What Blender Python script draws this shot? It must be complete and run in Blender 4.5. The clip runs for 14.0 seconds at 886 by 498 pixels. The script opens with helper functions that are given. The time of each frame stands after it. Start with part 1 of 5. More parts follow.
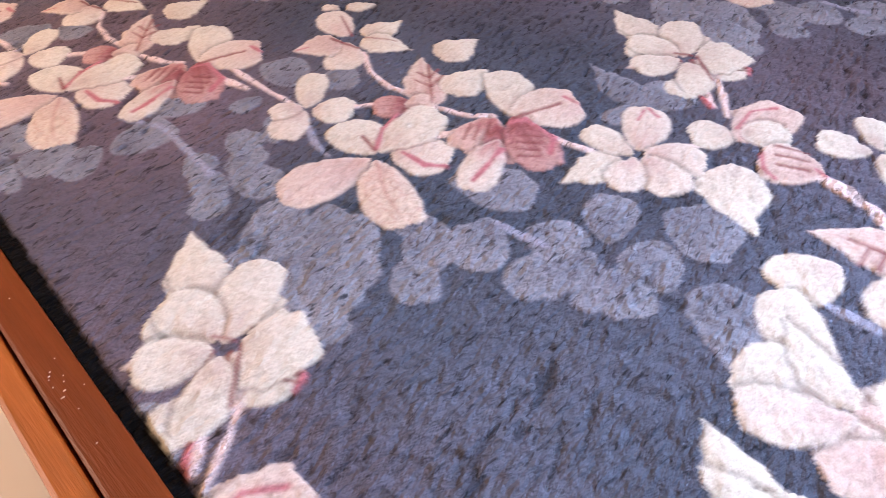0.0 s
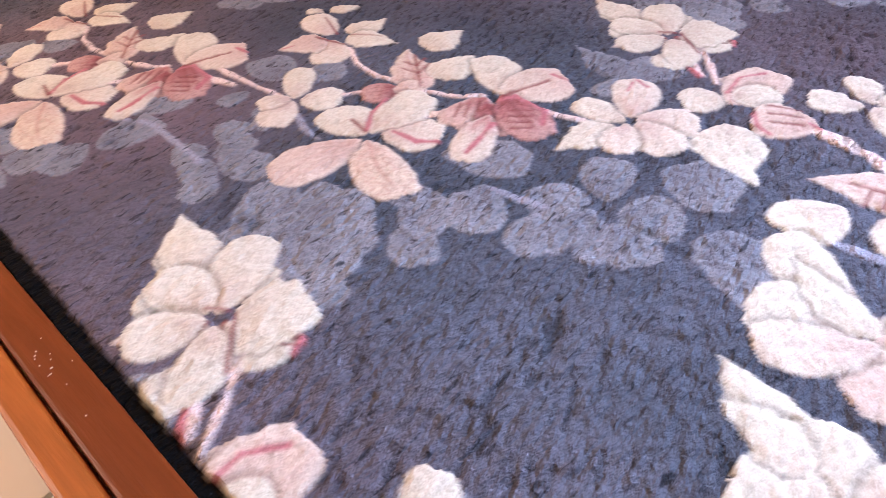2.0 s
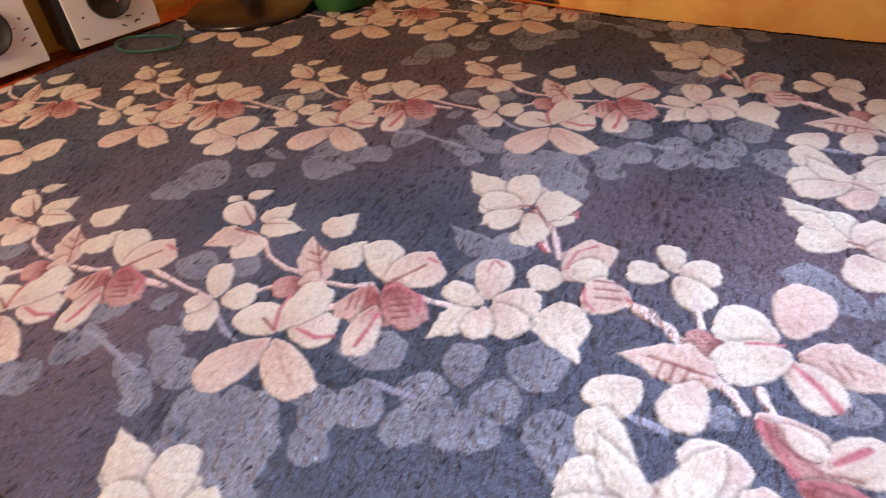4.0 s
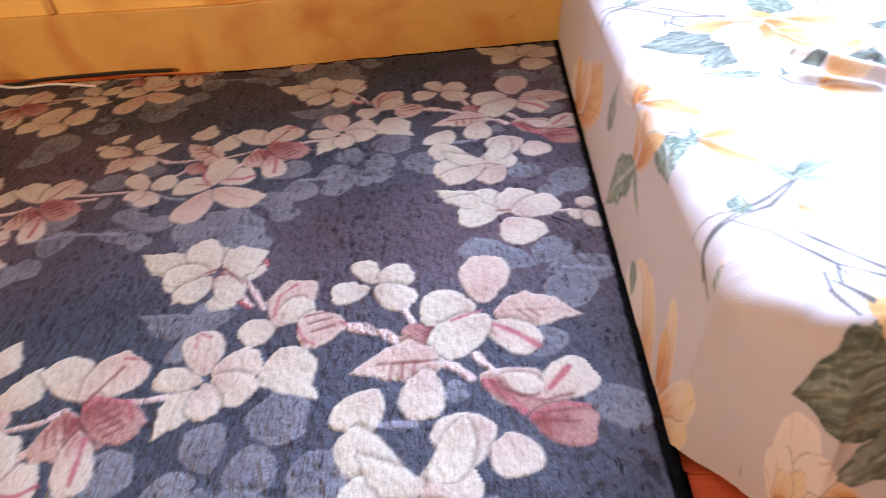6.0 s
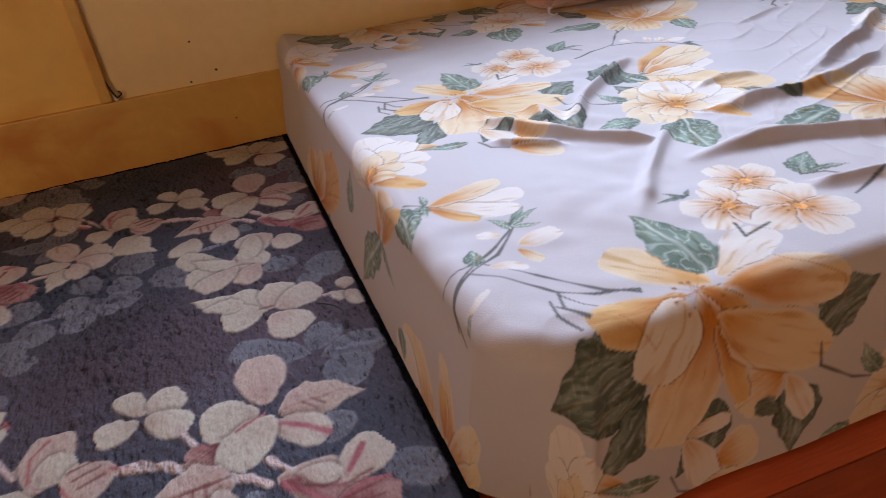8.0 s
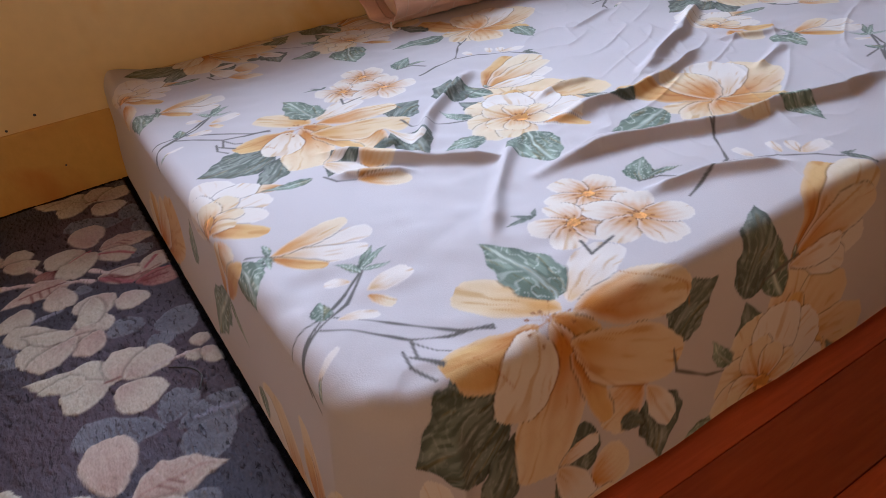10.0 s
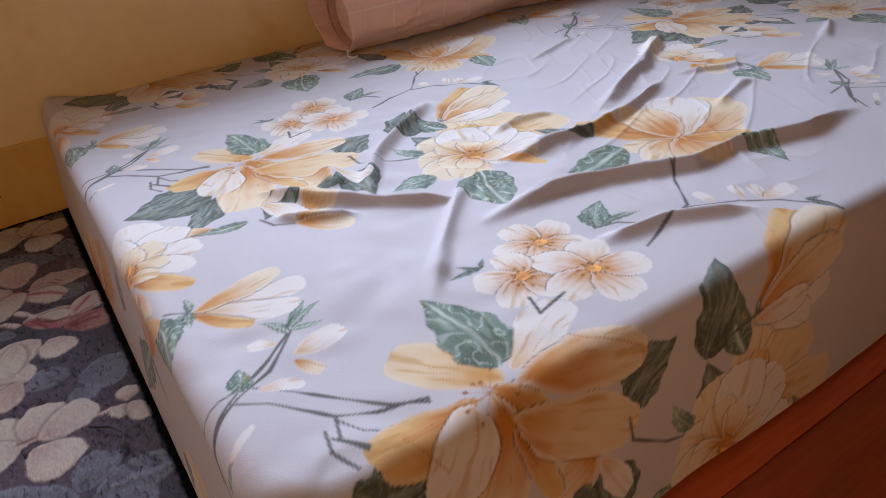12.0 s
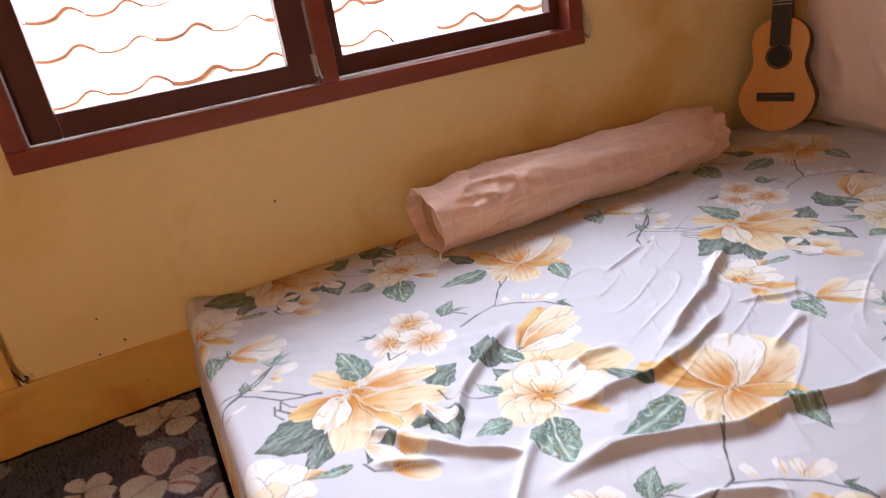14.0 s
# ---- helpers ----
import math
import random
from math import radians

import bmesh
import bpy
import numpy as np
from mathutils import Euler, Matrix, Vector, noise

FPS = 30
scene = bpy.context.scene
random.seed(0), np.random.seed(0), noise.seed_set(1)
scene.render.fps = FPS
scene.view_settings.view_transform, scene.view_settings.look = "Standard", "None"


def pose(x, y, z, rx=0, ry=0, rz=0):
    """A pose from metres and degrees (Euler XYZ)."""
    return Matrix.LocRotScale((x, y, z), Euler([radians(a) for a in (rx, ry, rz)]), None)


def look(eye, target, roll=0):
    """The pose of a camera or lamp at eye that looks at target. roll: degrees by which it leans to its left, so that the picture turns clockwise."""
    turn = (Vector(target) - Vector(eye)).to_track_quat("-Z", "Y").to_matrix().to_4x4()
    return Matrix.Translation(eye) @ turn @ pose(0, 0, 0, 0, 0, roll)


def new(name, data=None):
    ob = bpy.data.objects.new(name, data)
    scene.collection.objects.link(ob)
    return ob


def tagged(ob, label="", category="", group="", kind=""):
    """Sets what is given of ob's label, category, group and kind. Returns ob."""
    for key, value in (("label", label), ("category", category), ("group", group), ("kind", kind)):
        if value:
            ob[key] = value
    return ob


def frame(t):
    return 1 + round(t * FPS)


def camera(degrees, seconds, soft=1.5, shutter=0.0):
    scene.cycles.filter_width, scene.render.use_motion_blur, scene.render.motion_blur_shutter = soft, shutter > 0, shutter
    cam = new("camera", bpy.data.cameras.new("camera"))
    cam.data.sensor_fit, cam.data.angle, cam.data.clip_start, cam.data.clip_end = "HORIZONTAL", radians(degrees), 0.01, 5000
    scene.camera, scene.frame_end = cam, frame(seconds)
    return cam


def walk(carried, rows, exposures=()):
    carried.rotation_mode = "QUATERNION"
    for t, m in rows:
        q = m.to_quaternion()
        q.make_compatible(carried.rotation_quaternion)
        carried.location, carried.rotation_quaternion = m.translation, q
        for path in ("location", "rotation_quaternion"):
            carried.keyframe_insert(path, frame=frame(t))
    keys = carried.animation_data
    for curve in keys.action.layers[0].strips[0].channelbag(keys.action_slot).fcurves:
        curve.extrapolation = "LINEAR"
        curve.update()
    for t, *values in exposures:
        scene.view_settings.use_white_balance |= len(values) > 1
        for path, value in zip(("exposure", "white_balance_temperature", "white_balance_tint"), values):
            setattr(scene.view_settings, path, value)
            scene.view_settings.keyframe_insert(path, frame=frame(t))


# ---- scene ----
cam = camera(66.9, 14.0, soft=0.6, shutter=0.35)
PATH = [
    (0, (-0.236, -1.56, 0.418), (-1.244, -0.559, -0.99), -2.4),
    (0.5, (-0.228, -1.57, 0.382), (-1.283, -0.547, -0.974), -2.9),
    (1, (-0.227, -1.567, 0.377), (-1.288, -0.555, -0.983), -3.1),
    (1.5, (-0.216, -1.576, 0.364), (-1.297, -0.522, -0.948), -3.4),
    (2, (-0.217, -1.591, 0.359), (-1.266, -0.507, -0.955), -4.6),
    (4.5, (-0.083, -1.521, 0.591), (-1.062, -0.235, -0.587), -10.0),
    (5, (-0.07, -1.509, 0.575), (-0.87, -0.122, -0.624), -10.9),
    (5.5, (-0.082, -1.533, 0.558), (-0.674, -0.027, -0.617), -8.2),
    (6, (-0.102, -1.556, 0.558), (-0.339, 0.046, -0.617), -7.9),
    (6.5, (-0.104, -1.574, 0.563), (-0.094, 0.073, -0.573), -8.1),
    (7, (-0.106, -1.575, 0.573), (0.11, 0.079, -0.53), -8.0),
    (7.5, (-0.102, -1.577, 0.575), (0.244, 0.098, -0.463), -7.4),
    (8, (-0.096, -1.579, 0.579), (0.376, 0.057, -0.471), -6.7),
    (8.5, (-0.076, -1.58, 0.59), (0.515, 0.003, -0.479), -6.8),
    (9, (-0.06, -1.574, 0.595), (0.619, -0.039, -0.493), -7.3),
    (11.5, (0.015, -1.516, 0.581), (0.847, -0.027, -0.464), -7.1),
    (12, (0.034, -1.511, 0.586), (0.882, -0.027, -0.452), -6.5),
    (12.5, (0.047, -1.51, 0.623), (0.881, -0.053, -0.464), -6.8),
    (13, (0.061, -1.523, 0.72), (0.83, 0.017, -0.299), -7.8),
    (13.5, (0.061, -1.55, 0.801), (0.811, 0.085, -0.074), -8.6),
    (14, (0.063, -1.563, 0.865), (0.759, 0.143, 0.087), -9.4),
]
WINDOW_WATTS, DOOR_WATTS = 480.0, 32.0
EXPOSURES = [(0.0, 1.00, 5300, 20), (2.0, 1.04, 5350, 21), (4.5, 0.76, 5450, 19), (5.5, 0.68, 5350, 18), (6.5, 0.54, 5500, 19), (7.0, 0.0, 5800, 20), (7.5, -0.45, 5850, 20), (9.0, -0.78, 5850, 19), (12.5, -0.86, 5900, 20), (13.3, -0.75, 6200, 21), (14.0, -0.30, 6250, 20)]
walk(cam, [(t, look(eye, target, roll)) for t, eye, target, roll in PATH], EXPOSURES)

# ---- world, sun, window light ----
world = bpy.data.worlds.new("world")
scene.world = world
world.use_nodes = True
wn = world.node_tree.nodes
sky = wn.new("ShaderNodeTexSky")
sky.sky_type, sky.sun_disc = "NISHITA", False
sky.sun_elevation, sky.sun_rotation = radians(51.6), radians(108)
wn["Background"].inputs["Strength"].default_value = 0.15
world.node_tree.links.new(sky.outputs[0], wn["Background"].inputs["Color"])

sun_data = bpy.data.lights.new("sun", "SUN")
sun_data.energy, sun_data.angle, sun_data.color = 5.0, radians(0.5), (1.0, 0.95, 0.88)
sun = new("sun", sun_data)
sun.matrix_world = look((6.5, 0.0, 8.5), (0.5, 2.0, 0.5))

daylight_data = bpy.data.lights.new("window_daylight", "AREA")
daylight_data.shape, daylight_data.size, daylight_data.size_y = "RECTANGLE", 3.2, 1.9
daylight_data.energy, daylight_data.color = WINDOW_WATTS, (0.77, 0.88, 1.0)
daylight = new("window_daylight", daylight_data)
daylight.matrix_world = look((0.85, 2.00, 2.65), (0.60, -0.60, 0.10))

# warm fill lamp added unseen in the hall, shining in through the doorway
door_data = bpy.data.lights.new("hall_fill", "AREA")
door_data.shape, door_data.size, door_data.size_y = "RECTANGLE", 0.8, 0.6
door_data.energy, door_data.color = DOOR_WATTS, (1.0, 0.66, 0.36)
doorlight = new("hall_fill", door_data)
doorlight.matrix_world = look((-1.75, -2.50, 1.10), (-1.65, 0.05, 0.45))


# ---- materials ----
def material(name, base, rough=0.6, grain=0.0, grain_scale=60.0, blotch=0.0, blotch_scale=4.0, bump=0.0, bump_scale=200.0,
             metal=0.0, stretch=(1, 1, 1), attribute="", sheen=0.0, vary=0.0, spec=0.5, coords="Object", shade_dashes=0.0, stain=None, deep=0.004, low=None):
    m = bpy.data.materials.new(name)
    m.use_nodes = True
    nodes, links = m.node_tree.nodes, m.node_tree.links
    bsdf = nodes["Principled BSDF"]
    bsdf.inputs["Roughness"].default_value, bsdf.inputs["Metallic"].default_value = rough, metal
    bsdf.inputs["Specular IOR Level"].default_value = spec
    bsdf.inputs["Sheen Weight"].default_value = sheen
    where, mapping = nodes.new("ShaderNodeTexCoord"), nodes.new("ShaderNodeMapping")
    mapping.inputs["Scale"].default_value = stretch
    links.new(where.outputs[coords], mapping.inputs["Vector"])
    if attribute:
        colour = nodes.new("ShaderNodeAttribute")
        colour.attribute_name = attribute
        last = colour.outputs["Color"]
    else:
        rgb = nodes.new("ShaderNodeRGB")
        rgb.outputs[0].default_value = (*base, 1)
        last = rgb.outputs[0]

    def shade(amount, factor, last):
        span = nodes.new("ShaderNodeMapRange")
        span.inputs["To Min"].default_value, span.inputs["To Max"].default_value = 1 - amount, 1 + amount
        links.new(factor, span.inputs["Value"])
        mix = nodes.new("ShaderNodeMix")
        mix.data_type, mix.blend_type = "RGBA", "MULTIPLY"
        mix.inputs["Factor"].default_value = 1
        links.new(last, mix.inputs["A"])
        links.new(span.outputs[0], mix.inputs["B"])
        return mix.outputs["Result"]

    for amount, scale, detail in ((blotch, blotch_scale, 3), (grain, grain_scale, 4)):
        if amount:
            tex = nodes.new("ShaderNodeTexNoise")
            tex.inputs["Scale"].default_value, tex.inputs["Detail"].default_value = scale, detail
            links.new(mapping.outputs[0], tex.inputs["Vector"])
            last = shade(amount, tex.outputs["Fac"], last)
    if stain:
        tone, size, lo, hi = stain
        tex, cut, mix = nodes.new("ShaderNodeTexNoise"), nodes.new("ShaderNodeMapRange"), nodes.new("ShaderNodeMix")
        tex.inputs["Scale"].default_value, tex.inputs["Detail"].default_value, tex.inputs["Distortion"].default_value = size, 5, 0.6
        cut.inputs["From Min"].default_value, cut.inputs["From Max"].default_value = lo, hi
        links.new(mapping.outputs[0], tex.inputs["Vector"])
        links.new(tex.outputs["Fac"], cut.inputs["Value"])
        mix.data_type = "RGBA"
        reach = cut.outputs[0]
        if low:
            split, rise, both = nodes.new("ShaderNodeSeparateXYZ"), nodes.new("ShaderNodeMapRange"), nodes.new("ShaderNodeMath")
            links.new(where.outputs[coords], split.inputs[0])
            links.new(split.outputs[2], rise.inputs["Value"])
            rise.inputs["From Min"].default_value, rise.inputs["From Max"].default_value = low
            both.operation = "MULTIPLY"
            links.new(reach, both.inputs[0])
            links.new(rise.outputs[0], both.inputs[1])
            reach = both.outputs[0]
        links.new(reach, mix.inputs["Factor"])
        links.new(last, mix.inputs["A"])
        mix.inputs["B"].default_value = (*tone, 1)
        last = mix.outputs["Result"]
    if vary:
        info = nodes.new("ShaderNodeObjectInfo")
        last = shade(vary, info.outputs["Random"], last)
    # short streaks of pile shade multiplied into the base colour
    if shade_dashes:
        lay, tex, cut = nodes.new("ShaderNodeMapping"), nodes.new("ShaderNodeTexNoise"), nodes.new("ShaderNodeMapRange")
        lay.inputs["Rotation"].default_value, lay.inputs["Scale"].default_value = (0, 0, 0.5), (2.2, 0.75, 1.0)
        tex.inputs["Scale"].default_value, tex.inputs["Detail"].default_value, tex.inputs["Distortion"].default_value = 85, 2.5, 0.8
        cut.inputs["From Min"].default_value, cut.inputs["From Max"].default_value = 0.57, 0.72
        links.new(where.outputs[coords], lay.inputs["Vector"])
        links.new(lay.outputs[0], tex.inputs["Vector"])
        links.new(tex.outputs["Fac"], cut.inputs["Value"])
        span, mix = nodes.new("ShaderNodeMapRange"), nodes.new("ShaderNodeMix")
        span.inputs["To Min"].default_value, span.inputs["To Max"].default_value = 1.0, 1.0 - shade_dashes
        gate = nodes.new("ShaderNodeMath")
        gate.operation = "MULTIPLY"
        links.new(cut.outputs[0], gate.inputs[0])
        links.new(colour.outputs["Alpha"], gate.inputs[1])
        links.new(gate.outputs[0], span.inputs["Value"])
        mix.data_type, mix.blend_type = "RGBA", "MULTIPLY"
        mix.inputs["Factor"].default_value = 1
        links.new(last, mix.inputs["A"])
        links.new(span.outputs[0], mix.inputs["B"])
        last = mix.outputs["Result"]
    links.new(last, bsdf.inputs["Base Color"])
    if bump:
        tex, relief = nodes.new("ShaderNodeTexNoise"), nodes.new("ShaderNodeBump")
        tex.inputs["Scale"].default_value, tex.inputs["Detail"].default_value = bump_scale, 3
        links.new(mapping.outputs[0], tex.inputs["Vector"])
        relief.inputs["Strength"].default_value, relief.inputs["Distance"].default_value = bump, deep
        links.new(tex.outputs["Fac"], relief.inputs["Height"])
        if shade_dashes:
            calm = nodes.new("ShaderNodeMath")
            calm.operation, calm.inputs[1].default_value, calm.inputs[2].default_value = "MULTIPLY_ADD", 0.75 * bump, 0.25 * bump
            links.new(colour.outputs["Alpha"], calm.inputs[0])
            links.new(calm.outputs[0], relief.inputs["Strength"])
        links.new(relief.outputs[0], bsdf.inputs["Normal"])
    return m


def checked(name, base, line, pitch, width):
    """Woven cotton with thin pale lines in a square check, in the cloth's own UV metres."""
    m = material(name, base, 0.85, 0.06, 300, 0.08, 9, 0.25, 400, sheen=0.2)
    nodes, links = m.node_tree.nodes, m.node_tree.links
    bsdf = nodes["Principled BSDF"]
    uv, split = nodes.new("ShaderNodeUVMap"), nodes.new("ShaderNodeSeparateXYZ")
    links.new(uv.outputs[0], split.inputs[0])
    found = None
    for axis in (0, 1):
        wrap, off, near = (nodes.new("ShaderNodeMath") for _ in range(3))
        wrap.operation, wrap.inputs[1].default_value = "PINGPONG", pitch / 2
        off.operation, off.inputs[1].default_value = "LESS_THAN", width / 2
        links.new(split.outputs[axis], wrap.inputs[0])
        links.new(wrap.outputs[0], off.inputs[0])
        if found:
            near.operation = "MAXIMUM"
            links.new(found, near.inputs[0])
            links.new(off.outputs[0], near.inputs[1])
            found = near.outputs[0]
        else:
            found = off.outputs[0]
    mix = nodes.new("ShaderNodeMix")
    mix.data_type = "RGBA"
    links.new(found, mix.inputs["Factor"])
    old = bsdf.inputs["Base Color"].links[0].from_socket
    links.new(old, mix.inputs["A"])
    mix.inputs["B"].default_value = (*line, 1)
    links.new(mix.outputs["Result"], bsdf.inputs["Base Color"])
    return m


WALL = material("ochre_wall_paint", (0.82, 0.63, 0.30), 0.55, 0.06, 40, 0.10, 2.2, 0.25, 25, stain=((0.72, 0.43, 0.10), 3.2, 0.54, 0.78))
PANEL = material("yellow_panel_paint", (0.84, 0.55, 0.13), 0.4, 0.08, 30, 0.18, 3.0, 0.2, 18, stain=((0.64, 0.31, 0.04), 3.6, 0.52, 0.72))
KERB = material("cream_kerb_paint", (0.68, 0.41, 0.09), 0.5, 0.1, 50, 0.15, 4, 0.4, 40, stain=((0.56, 0.24, 0.04), 5.0, 0.48, 0.70))
PLAIN_WALL = material("orange_wall_paint", (0.36, 0.18, 0.065), 0.7, 0.05, 40, 0.08, 2, 0.2, 40)
CEILING = material("cream_ceiling_paint", (0.74, 0.50, 0.28), 0.8, 0.03, 40, 0.05, 2)
FRAME = material("red_brown_gloss_paint", (0.21, 0.043, 0.024), 0.3, 0.2, 30, 0.2, 5, 0.15, 60, stretch=(1, 8, 8))
SASH = material("dark_brown_gloss_paint", (0.085, 0.022, 0.016), 0.3, 0.2, 30, 0.2, 5, 0.15, 60, stretch=(1, 8, 8))
FLOORWOOD = material("red_varnished_wood", (0.42, 0.080, 0.022), 0.25, 0.3, 14, 0.25, 2.5, 0.2, 30, stretch=(1, 12, 12), vary=0.25)
EDGEWOOD = material("brown_varnished_wood", (0.12, 0.026, 0.005), 0.40, 0.25, 20, 0.2, 4, 0.2, 40, stretch=(1, 12, 12), spec=0.2)
NOSEWOOD = material("orange_varnished_wood", (0.26, 0.072, 0.011), 0.38, 0.3, 16, 0.25, 4, 0.15, 40, stretch=(1, 14, 14), spec=0.25)
TILE = material("white_ceramic", (0.72, 0.71, 0.68), 0.15, 0.03, 20, 0.03, 3)
GROUT = material("grey_grout", (0.35, 0.34, 0.32), 0.9, 0.1, 200)
CARPET = material("printed_plush_pile", (0.1, 0.1, 0.1), 0.95, 0.18, 300, 0.08, 14, 1.0, 130, attribute="print", deep=0.011, spec=0.06, shade_dashes=0.70, stretch=(1.0, 0.45, 1.0))
BORDER = material("black_bound_edge", (0.008, 0.008, 0.010), 0.95, 0.3, 300, bump=0.6, bump_scale=300, spec=0.15)
SHEET = material("printed_cotton", (0.6, 0.6, 0.6), 0.8, 0.035, 500, 0.03, 8, 0.12, 700, attribute="print", sheen=0.15, spec=0.2)
MATTRESS = material("grey_ticking", (0.4, 0.38, 0.36), 0.9, 0.1, 300)
PEACH = checked("peach_checked_cotton", (0.80, 0.53, 0.40), (0.83, 0.63, 0.52), 0.075, 0.0035)
PINKISH = checked("pale_pink_checked_cotton", (0.84, 0.66, 0.56), (0.86, 0.72, 0.63), 0.075, 0.003)
SPRUCE = material("honey_spruce", (0.70, 0.33, 0.08), 0.4, 0.12, 20, 0.08, 6, stretch=(20, 20, 1))
MAHOGANY = material("brown_mahogany", (0.14, 0.045, 0.018), 0.35, 0.25, 20, 0.15, 5, stretch=(8, 8, 1))
EBONY = material("dark_fretboard_wood", (0.02, 0.014, 0.012), 0.45, 0.2, 60)
STEEL = material("steel", (0.55, 0.54, 0.52), 0.3, 0.05, 60, metal=1.0)
STRING = material("nylon_string", (0.6, 0.58, 0.5), 0.4)
BLACK = material("black_plastic", (0.015, 0.014, 0.014), 0.35, 0.2, 60, bump=0.1, bump_scale=200)
FANBASE = material("dark_brown_plastic", (0.014, 0.008, 0.006), 0.22, 0.25, 30, 0.3, 6)
RUBBER = material("black_rubber", (0.012, 0.012, 0.012), 0.6, 0.2, 80)
MARBLE = material("white_flecked_vinyl", (0.74, 0.73, 0.74), 0.4, 0.04, 40)
FLECK = material("dark_fleck", (0.05, 0.05, 0.06), 0.5)
PINKFLECK = material("pink_fleck", (0.6, 0.2, 0.3), 0.5)
GREEN = material("green_plastic", (0.035, 0.13, 0.03), 0.35, 0.15, 30, 0.1, 8)
DARKGREEN = material("dark_green_plastic", (0.01, 0.07, 0.04), 0.35, 0.1, 30)
WHITEPLASTIC = material("white_plastic", (0.78, 0.78, 0.76), 0.35, 0.02, 30)
WIRE = material("black_wire", (0.01, 0.01, 0.01), 0.5)
ROOFTILE = material("pale_clay_tile", (0.86, 0.76, 0.70), 0.85, 0.10, 30, 0.2, 3, 0.4, 50, vary=0.15)
CLAYEDGE = material("dark_clay_lip", (0.38, 0.17, 0.11), 0.9, 0.2, 40)
BARKGROUND = material("bare_earth", (0.22, 0.17, 0.12), 0.95, 0.2, 12, 0.2, 0.6)
STAIN = material("white_paint_speck", (0.75, 0.70, 0.66), 0.6)

GLASS = bpy.data.materials.new("clear_glass")
GLASS.use_nodes = True
gb = GLASS.node_tree.nodes["Principled BSDF"]
gb.inputs["Transmission Weight"].default_value, gb.inputs["Roughness"].default_value, gb.inputs["IOR"].default_value = 1.0, 0.0, 1.45


# ---- building helpers ----
def part(name, bm, mat, parent=None, label="", smooth=False):
    mesh = bpy.data.meshes.new(name)
    bm.to_mesh(mesh)
    bm.free()
    mesh.materials.append(mat)
    if smooth:
        mesh.polygons.foreach_set("use_smooth", [True] * len(mesh.polygons))
    ob = new(name, mesh)
    if parent:
        ob.parent = parent
    if label:
        ob["label"] = label
    return ob


def thing(name, label, category, m=None, group=""):
    ob = new(name)
    ob.empty_display_size = 0.05
    if m is not None:
        ob.matrix_world = m
    return tagged(ob, label, category, group)


def box(x0, x1, y0, y1, z0, z1, bevel=0.0, bm=None):
    own = bmesh.new()
    bmesh.ops.create_cube(own, size=1, matrix=Matrix.LocRotScale(((x0 + x1) / 2, (y0 + y1) / 2, (z0 + z1) / 2), None, (x1 - x0, y1 - y0, z1 - z0)))
    if bevel:
        bmesh.ops.bevel(own, geom=own.edges[:], offset=bevel, segments=2, affect="EDGES", profile=0.6)
    if bm is None:
        return own
    tmp = bpy.data.meshes.new("tmp")
    own.to_mesh(tmp)
    own.free()
    bm.from_mesh(tmp)
    bpy.data.meshes.remove(tmp)
    return bm


def lathe(profile, steps=40, m=None):
    """A turned shape round z from (radius, height) pairs."""
    bm = bmesh.new()
    rings = []
    for r, z in profile:
        rings.append([bm.verts.new((r * math.cos(2 * math.pi * i / steps), r * math.sin(2 * math.pi * i / steps), z)) for i in range(steps)])
    for low, high in zip(rings, rings[1:]):
        for i in range(steps):
            bm.faces.new((low[i], low[(i + 1) % steps], high[(i + 1) % steps], high[i]))
    for ring, flip in ((rings[0], True), (rings[-1], False)):
        bm.faces.new(ring[::-1] if flip else ring)
    if m is not None:
        bmesh.ops.transform(bm, matrix=m, verts=bm.verts)
    return bm


def tube(points, radius, steps=8):
    """A round wire through points, smoothed."""
    pts = [Vector(p) for p in points]
    fine = []
    for i in range(len(pts) - 1):
        p0, p1, p2, p3 = pts[max(i - 1, 0)], pts[i], pts[i + 1], pts[min(i + 2, len(pts) - 1)]
        for k in range(6):
            s = k / 6
            fine.append(0.5 * (2 * p1 + (p2 - p0) * s + (2 * p0 - 5 * p1 + 4 * p2 - p3) * s * s + (3 * p1 - p0 - 3 * p2 + p3) * s ** 3))
    fine.append(pts[-1])
    bm, rings = bmesh.new(), []
    for i, p in enumerate(fine):
        way = (fine[min(i + 1, len(fine) - 1)] - fine[max(i - 1, 0)]).normalized()
        side = way.cross(Vector((0.13, 0.31, 0.94))).normalized()
        up = side.cross(way)
        rings.append([bm.verts.new(p + radius * (math.cos(a) * side + math.sin(a) * up)) for a in (2 * math.pi * j / steps for j in range(steps))])
    for low, high in zip(rings, rings[1:]):
        for i in range(steps):
            bm.faces.new((low[i], low[(i + 1) % steps], high[(i + 1) % steps], high[i]))
    bm.faces.new(rings[0][::-1])
    bm.faces.new(rings[-1])
    return bm


def structure(name, bm, mat, label, category=""):
    return tagged(part(name, bm, mat), label, category or name.split("_")[0], kind="structure")


# ---- the room ----
XL, XR, YF, ZC = -2.15, 2.05, -1.64, 2.6
BEND = -0.75
FLOOR_Z = -0.010
WX0, WX1, WZ0, WZ1 = -0.195, 1.222, 0.602, 1.67

back = bmesh.new()
for x0, x1, z0, z1 in ((-0.357, WX0, 0.15, ZC), (WX1, XR + 0.12, -0.06, ZC), (WX0, WX1, -0.06, WZ0), (WX0, WX1, WZ1, ZC)):
    box(x0, x1, 0.032, 0.15, z0, z1, bm=back)
wall_back = structure("wall_back", back, WALL, "ochre yellow painted wall below and beside the window", "wall")

